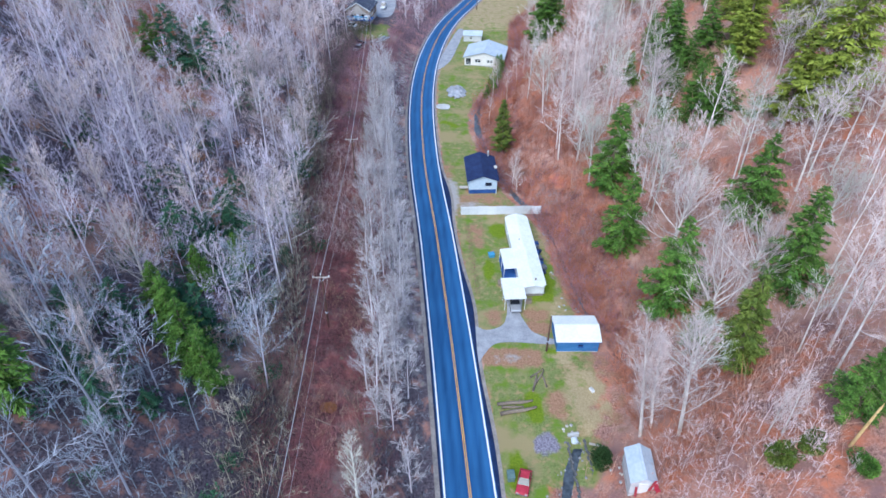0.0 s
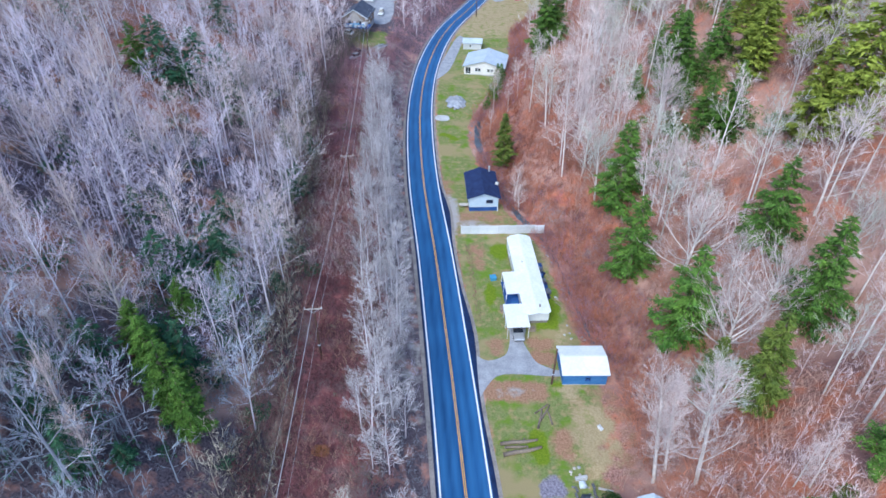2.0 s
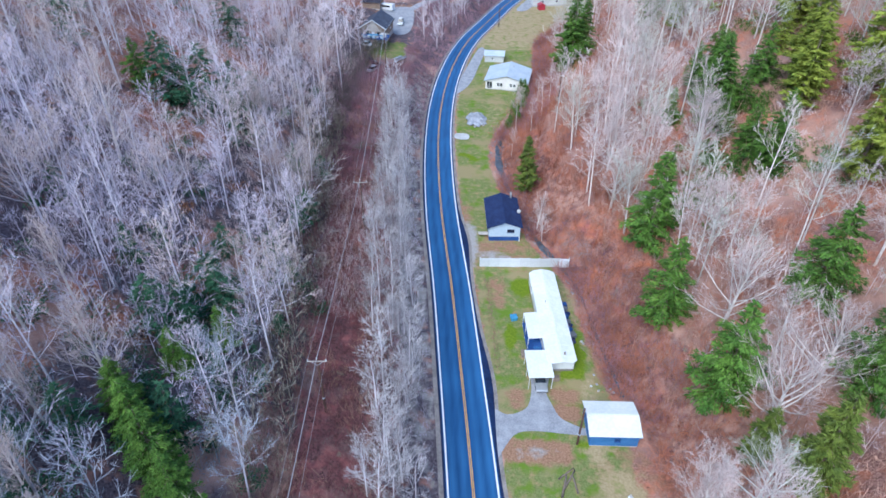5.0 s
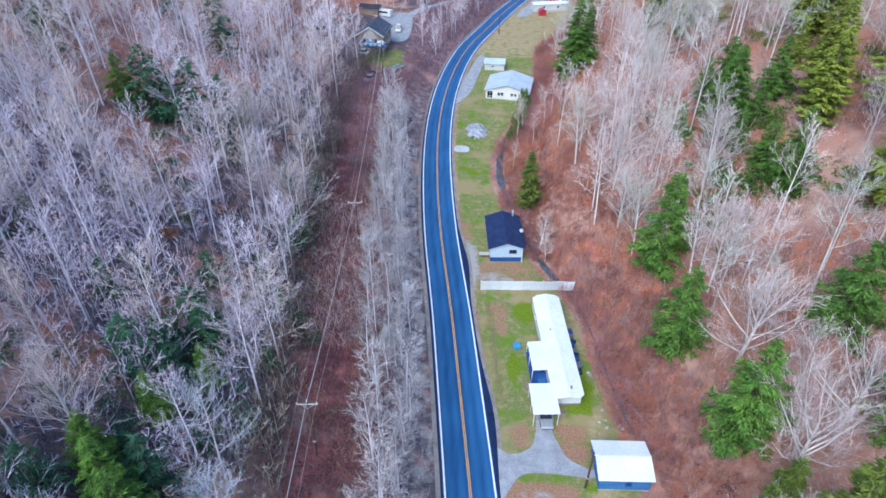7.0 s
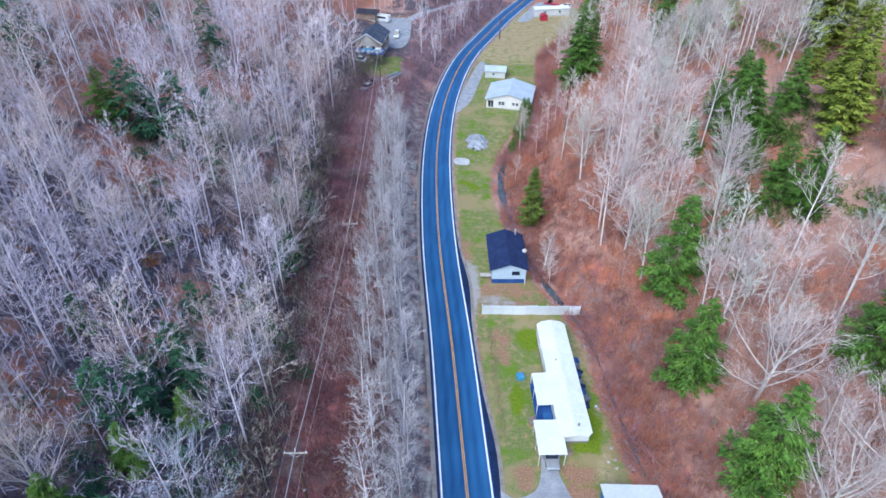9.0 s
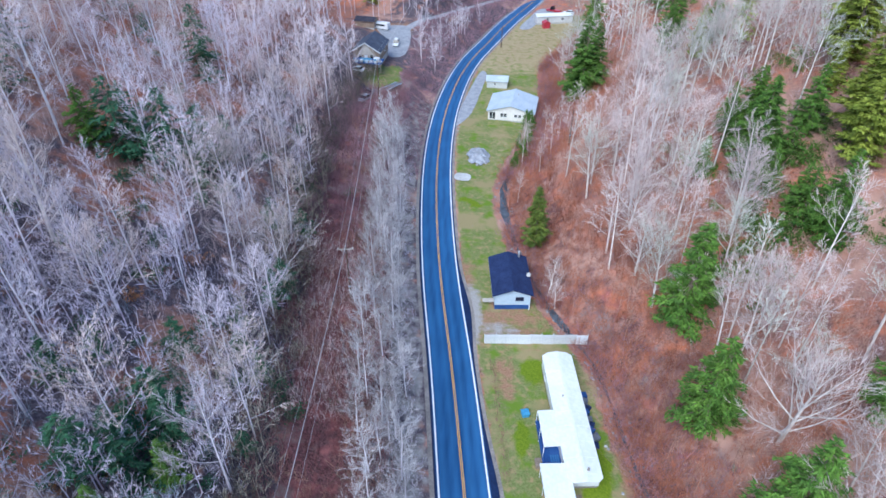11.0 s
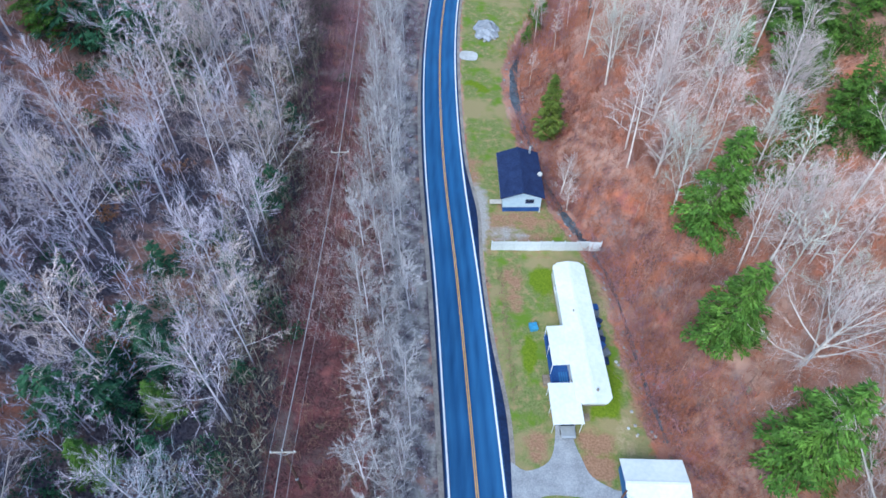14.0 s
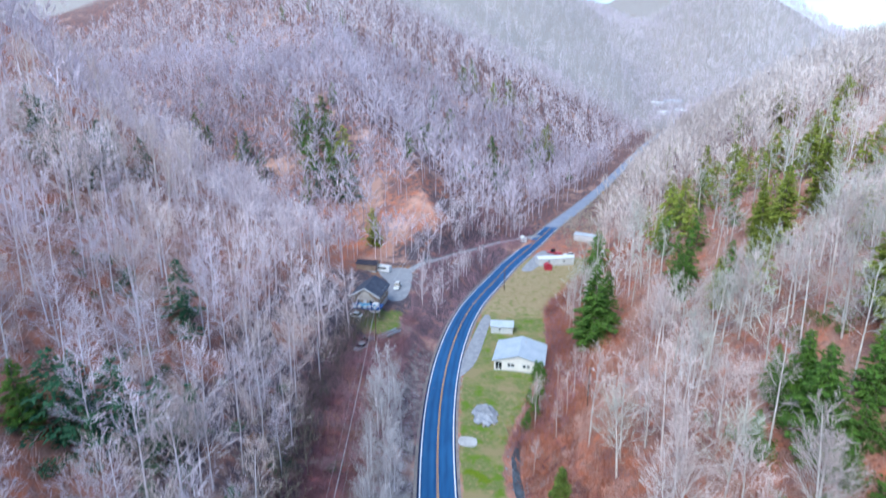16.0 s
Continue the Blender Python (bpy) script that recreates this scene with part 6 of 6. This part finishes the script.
LEAFY = [leafy(rng, 2.6, 1.9, 270, 0.34) for _ in range(4)] + [leafy(rng, 2.9, 2.6, 2600, 0.22, 0.1), leafy(rng, 2.8, 4.2, 3600, 0.2, 0.1)]
for x, y, w, m, label in ((19.0, 47.4, 1.0, NEEDLES_DARK, "round clipped dark green evergreen shrub"), (34.8, 39.6, 1.15, NEEDLES_LAUREL, "olive green evergreen shrub on the slope"),
                          (37.6, 39.9, 0.95, NEEDLES_LAUREL, "olive green evergreen shrub on the slope"), (40.2, 36, 0.9, NEEDLES, "low green shrub on the slope")):
    ob = tagged(new("shrub"), label, "shrub", "evergreen shrubs")
    ob.matrix_basis = pose(x, y, ground_z(x, y), 0, 0, rng.uniform(0, 360)) @ Matrix.Scale(w, 4)
    k = 5 if m == NEEDLES_DARK else 4
    new("stems", mesh_from("stems", *LEAFY[k][0], WOOD)).parent = ob
    new("leaves", mesh_from("leaves", *LEAFY[k][1], m)).parent = ob

p = np.concatenate([jittered(rng, 60, 175, 235, 420, 15), jittered(rng, 120, 420, 330, 700, 26)])
p = p[clear_of_things(p) & (p[:, 0] - np.interp(p[:, 1], YG, STREAM_X) > 18) & (rng.random(len(p)) < 0.4)]
scattered("far_pines", FAR_GREEN, as_places(rng, p, 4, 0.7, 1.1), NEEDLES_OLIVE, "yellow-green pines scattered over the far slope", "woods")
p = jittered(rng, -230, 300, 90, 640, 24)
p = p[clear_of_things(p) & (across(p[:, 0], p[:, 1]) < -25) & (rng.random(len(p)) < 0.3)]
scattered("far_hemlocks", FAR_GREEN, as_places(rng, p, 4, 0.7, 1.2), NEEDLES, "dark green hemlocks scattered over the far hill", "woods")

# blue-green thickets under the left woods
spots = [(-33, 60), (-36, 74), (-37.5, 70), (-41, 47), (-34, 45), (-53.9, 122.9), (-50, 119), (-52, 127), (-45, 120), (-31, 76), (-39, 84), (-48, 98), (-36, 97), (-30, 88), (-88, 183), (-71, 154), (-34, 66), (-40, 60), (-64, 150), (-47, 62)]
pts = np.concatenate([np.array(c) + rng.normal(0, 2.6, (6, 2)) for c in spots] + [rng.uniform((-85, 60), (-26, 170), (40, 2)), jittered(rng, -48, 32, -25, 64, 7.0)])
scattered("rhododendron_thicket", [joined(v) for v in LEAFY[:4]], as_places(rng, pts, 4, 0.5, 1.0), NEEDLES_TEAL, "dark blue-green thickets under the bare woods", "thicket")
pts = np.concatenate([np.array(c) + rng.normal(0, 3, (5, 2)) for c in ((52, 121), (48, 132), (58, 134), (57, 101), (44, 70), (64, 128), (70, 150), (46, 112), (49, 110), (43, 112), (52, 108), (46, 140), (54, 146), (60, 152), (37, 113), (42, 114), (45, 112), (48, 111), (51, 107), (42, 107), (39, 109), (41, 130), (44, 116), (41, 114), (58, 128), (51, 124), (46, 124))])
scattered("laurel_thicket", [joined(v) for v in LEAFY[:4]], as_places(rng, pts, 4, 0.5, 1.0), NEEDLES, "green laurel thickets on the slope", "thicket")

# ---- brush ----
CLUMPS = [brushy(rng, rng.uniform(1.2, 2.0), 12) for _ in range(6)]
p = jittered(rng, -26, 25, -9, 240, 1.15)
p[:, 0] += np.interp(p[:, 1], YG, ROAD_X)
p = p[(p[:, 1] < 200) & (rng.random(len(p)) < 0.97)]
scattered("brush", CLUMPS, as_places(rng, p[p[:, 1] < 128], 6, 0.7, 1.9), BRUSH, "reddish brown brush in the cleared strip", "brush")
scattered("brush", CLUMPS, as_places(rng, p[p[:, 1] >= 128], 6, 0.8, 1.9), BRUSH_MAUVE, "mauve brush in the upper part of the cleared strip", "brush")
p = jittered(rng, -22, 25, -10.5, 205, 1.7)
p = p[waves(p[:, 0] * 1.4, p[:, 1], 4.5) > 0.12]
p[:, 0] += np.interp(p[:, 1], YG, ROAD_X)
scattered("brush", CLUMPS, as_places(rng, p, 6, 0.8, 1.7), BRUSH_RUSSET, "russet shrubs scattered over the cleared strip", "brush")
p = jittered(rng, -22.5, 86, -10, 124, 1.5)
p[:, 0] += np.interp(p[:, 1], YG, ROAD_X)
scattered("brush", CLUMPS, as_places(rng, p, 6, 0.9, 1.9), BRUSH_PINK, "pinkish tan shrubs grown up in the cleared strip", "brush")
p = jittered(rng, -0.9, 40, 20, 290, 1.1)
p = p[rng.random(len(p)) < 1.25 - p[:, 0] / 20]
p = p[(p[:, 0] > 1.0) | (np.abs(p[:, 1] - 150) > 9) & (np.abs(p[:, 1] - 112) > 4)]
p[:, 0] += np.interp(p[:, 1], YG, STREAM_X)
p = p[in_view(p) & ~((p[:, 1] < 76) & (p[:, 0] < 24.5))]
scattered("brush", CLUMPS, as_places(rng, p, 6, 0.8, 1.9), BRUSH_RUST, "rust brown brush along the stream", "brush")
p = jittered(rng, 3, 45, 30, 240, 2.5)
p[:, 0] += np.interp(p[:, 1], YG, STREAM_X)
SAPLINGS = [bare_tree(rng, rng.uniform(2.4, 4.2), rng.uniform(0.9, 1.4), 0.15, 6, 3, 4, 0.04, thick=0.95, plain=True) for _ in range(6)]
p = p[in_view(p, 4) & clear_of_greens(p, 3.0) & (rng.random(len(p)) < 0.75)]
scattered("saplings", shapes_of(SAPLINGS), as_places(rng, p, 6, 0.6, 1.3), BRUSH_RUSSET, "thin russet saplings over the rust leaf litter", "saplings")
p = np.concatenate([jittered(rng, 38, 34, 70, 80, 2.6), jittered(rng, 25, 36, 38, 47, 1.9), jittered(rng, 30, 76, 92, 240, 3.6)])
p = p[in_view(p, 4) & (p[:, 0] - np.interp(p[:, 1], YG, STREAM_X) > 9)]
scattered("low_woods", shapes_of(UNDER), as_places(rng, p[clear_of_greens(p, 3.0)], 6, 0.4, 0.95), BRUSH_PINK, "low pinkish leafless saplings on the steep slope", "woods")
p = jittered(rng, 2.5, 62, 15, 165, 2.3)
p[:, 0] += np.interp(p[:, 1], YG, STREAM_X)
p = p[clear_of_greens(p, 3.0) & (p[:, 0] > 22.5)]
scattered("low_woods", shapes_of(UNDER), as_places(rng, p[::2], 6, 0.4, 0.8), BRUSH_RUST, "low rust red leafless shrubs at the foot of the slope", "woods")
scattered("low_woods", shapes_of(UNDER), as_places(rng, p[1::2], 6, 0.4, 0.85), BRUSH_RUSSET, "low russet leafless saplings at the foot of the slope", "woods")
p = jittered(rng, -30, 160, -4.5, 345, 1.4)
p[:, 0] += np.interp(p[:, 1], YG, ROAD_X)
p = p[~((p[:, 0] > -44) & (p[:, 0] < -23) & (p[:, 1] > 188) & (p[:, 1] < 270)) & (np.abs(p[:, 0] - np.interp(p[:, 1], DRIVE[:, 1], DRIVE[:, 0])) > 2.6)]
scattered("brush", CLUMPS, as_places(rng, p, 6, 0.8, 1.6), BRUSH_MAUVE, "mauve leafless brush beside the road", "brush")
p = np.concatenate([jittered(rng, -26.5, 25, -22.5, 215, 1.4), jittered(rng, -14, 25, -11, 170, 2.4)])
p[:, 0] += np.interp(p[:, 1], YG, ROAD_X)
scattered("brush", CLUMPS, as_places(rng, p, 6, 1.3, 2.4), BRUSH_EDGE, "tall tan shrubs that edge the cleared strip", "brush")
p = jittered(rng, -100, 30, -24, 235, 2.2)
p = p[in_view(p, 4) & (across(p[:, 0], p[:, 1]) < -25) & (rng.random(len(p)) < 0.8) & clear_of_greens(p, 3.0)]
p = p[~((p[:, 1] < 60) & (waves(p[:, 0], p[:, 1], 5) < 0.1))]
upper = p[:, 1] > 104
scattered("brush", CLUMPS, as_places(rng, p[upper], 6, 0.9, 2.0), BRUSH_PINK, "pinkish leafless undergrowth on the upper hillside", "brush")
p = p[~upper]
pale = (p[:, 1] > 60) & (rng.random(len(p)) < 0.6)
scattered("brush", CLUMPS, as_places(rng, p[pale], 6, 0.9, 2.0), BRUSH_LILAC, "pale lilac undergrowth on the hillside", "brush")
scattered("brush", CLUMPS, as_places(rng, p[~pale], 6, 0.9, 2.0), BRUSH_GREY, "grey leafless undergrowth on the hillside", "brush")
p = jittered(rng, -12, 25, -4.7, 180, 1.25)
p[:, 0] += np.interp(p[:, 1], YG, ROAD_X)
scattered("brush", CLUMPS, as_places(rng, p[p[:, 1] < 64], 6, 0.4, 0.9), BRUSH_GREY, "low blue-grey brush on the road's bank", "brush")
scattered("brush", CLUMPS, as_places(rng, p[p[:, 1] >= 64], 6, 0.4, 0.9), BRUSH_LILAC, "low pale brush on the road's bank", "brush")
p = np.concatenate([jittered(rng, 24, 35, 85, 235, 1.9), jittered(rng, 20, 40, 60, 125, 2.2)])
p = p[in_view(p, 4) & (p[:, 0] - np.interp(p[:, 1], YG, STREAM_X) > 12) & (rng.random(len(p)) < 0.6)]
scattered("brush", CLUMPS, as_places(rng, p, 6, 0.9, 2.1), BRUSH_RUSSET, "russet leafless saplings on the slope", "brush")
p = np.concatenate([jittered(rng, -1.2, 78, 2.2, 245, 1.3), jittered(rng, 2, 158, 10, 280, 1.5), jittered(rng, 1, 70, 8, 118, 1.7)])
p = p[(np.abs(p[:, 1] - 150) > 9) & (np.abs(p[:, 1] - 112) > 4)]
p[:, 0] += np.interp(p[:, 1], YG, STREAM_X)
scattered("brush", CLUMPS, as_places(rng, p, 6, 0.9, 1.9), BRUSH_MAUVE, "dark mauve leafless shrubs along the stream", "brush")
p = jittered(rng, 5, 310, 28, 640, 2.6)
p[:, 0] += np.interp(p[:, 1], YG, ROAD_X)
p = p[~((p[:, 1] < 330) & (across(p[:, 0], p[:, 1]) < 14))]
scattered("brush", CLUMPS, as_places(rng, p, 6, 1.0, 2.0), BRUSH_TAN, "tan low brush on the verge of the valley road", "brush")
p = jittered(rng, -95, 30, -26, 215, 3.0)
p = p[in_view(p, 4) & (across(p[:, 0], p[:, 1]) < -26) & clear_of_greens(p, 3.0) & (waves(p[:, 0], p[:, 1], 7) > -0.35)]
open_ground = (gaps(p[:, 0], p[:, 1]) > 0.4) | (p[:, 1] + rng.normal(0, 6, len(p)) > 104)
scattered("low_woods", shapes_of(UNDER), as_places(rng, p[open_ground], 6, 0.4, 0.9), BRUSH_PINK, "low pinkish leafless saplings in openings of the woods", "woods")
p = p[~open_ground]
# the lowest places take the darker blue-grey brush
darker = p[:, 1] + rng.normal(0, 5, len(p)) < 55
scattered("low_woods", shapes_of(UNDER), as_places(rng, p[darker], 6, 0.7, 1.25), BRUSH_GREY, "low leafless blue-grey understorey trees on the hillside", "woods")
scattered("low_woods", shapes_of(UNDER), as_places(rng, p[~darker], 6, 0.75, 1.35), BRUSH_LILAC, "low leafless pale lilac understorey trees on the hillside", "woods")
p = jittered(rng, -78, 48, -36, 86, 3.2)
p = p[in_view(p, 4) & clear_of_greens(p, 3.0)]
scattered("low_woods", shapes_of(UNDER), as_places(rng, p, 6, 0.8, 1.35), BRUSH_LILAC, "pale lilac young trees filling the lower hillside", "woods")
p = jittered(rng, -29.5, 28, -23.0, 150, 3.1)
p[:, 0] += np.interp(p[:, 1], YG, ROAD_X)
scattered("low_woods", shapes_of(UNDER), as_places(rng, p, 6, 0.6, 1.1), BRUSH_TAN, "tan leafless shrubs arching over the edge of the clearing", "woods")
snag = thing("broken_trunk", 40.5, 38.9, None, 0, "yellow barkless broken trunk leaning on the slope", "trunk")
pipe("stem", snag, (0, 0, -0.4), (1.7, 1.0, 5.0), 0.19, 0.12, PINE_BARE)
pipe("splinter", snag, (1.7, 1.0, 4.9), (1.85, 1.1, 5.5), 0.11, 0.03, PINE_BARE, 5)


# small things in the cleared strip and the yards
for x, y, m, size, label in ((-16.2, 51.6, DRY_LEAVES, 0.62, "small bush with orange withered leaves"), (-36.6, 69.8, DRY_LEAVES, 0.6, "young beech with orange withered leaves"), (-46, 55, DRY_LEAVES, 0.9, "young beech with orange withered leaves"),
                             (-39, 66, DRY_LEAVES, 0.7, "young beech with orange withered leaves"), (-52, 84, DRY_LEAVES, 0.8, "young beech with orange withered leaves"),
                             *((x, y, DRY_LEAVES, 0.75, "young beech with orange withered leaves") for x, y in ((-45, 78), (-62, 96), (-41, 104), (-50, 110), (-34, 93), (-68, 120), (-44, 92), (-58, 76), (-64, 140), (-40, 138), (-75, 150)))):
    ob = tagged(new("bush"), label, "bush", "withered bushes")
    ob.matrix_basis = pose(x, y, ground_z(x, y), 0, 0, 40 * x) @ Matrix.Scale(size, 4)
    k = 4 if "bush" in label else rng.integers(4)
    new("stems", mesh_from("stems", *LEAFY[k][0], WOOD)).parent = ob
    new("leaves", mesh_from("leaves", *LEAFY[k][1], m)).parent = ob
wreck = thing("cut_branches", -25.7, 107.2, None, 20, "tangle of bleached white cut branches in the cleared strip", "branches")
for k in range(9):
    a = k * 2.4
    pipe("branch", wreck, (math.cos(a) * 1.1, math.sin(a) * 0.7, 0.2 + 0.1 * (k % 3)), (-math.cos(a + 0.6) * 1.2, -math.sin(a) * 0.9, 0.9 + 0.2 * (k % 4)), 0.11, 0.06, PALE_WOOD, 6)
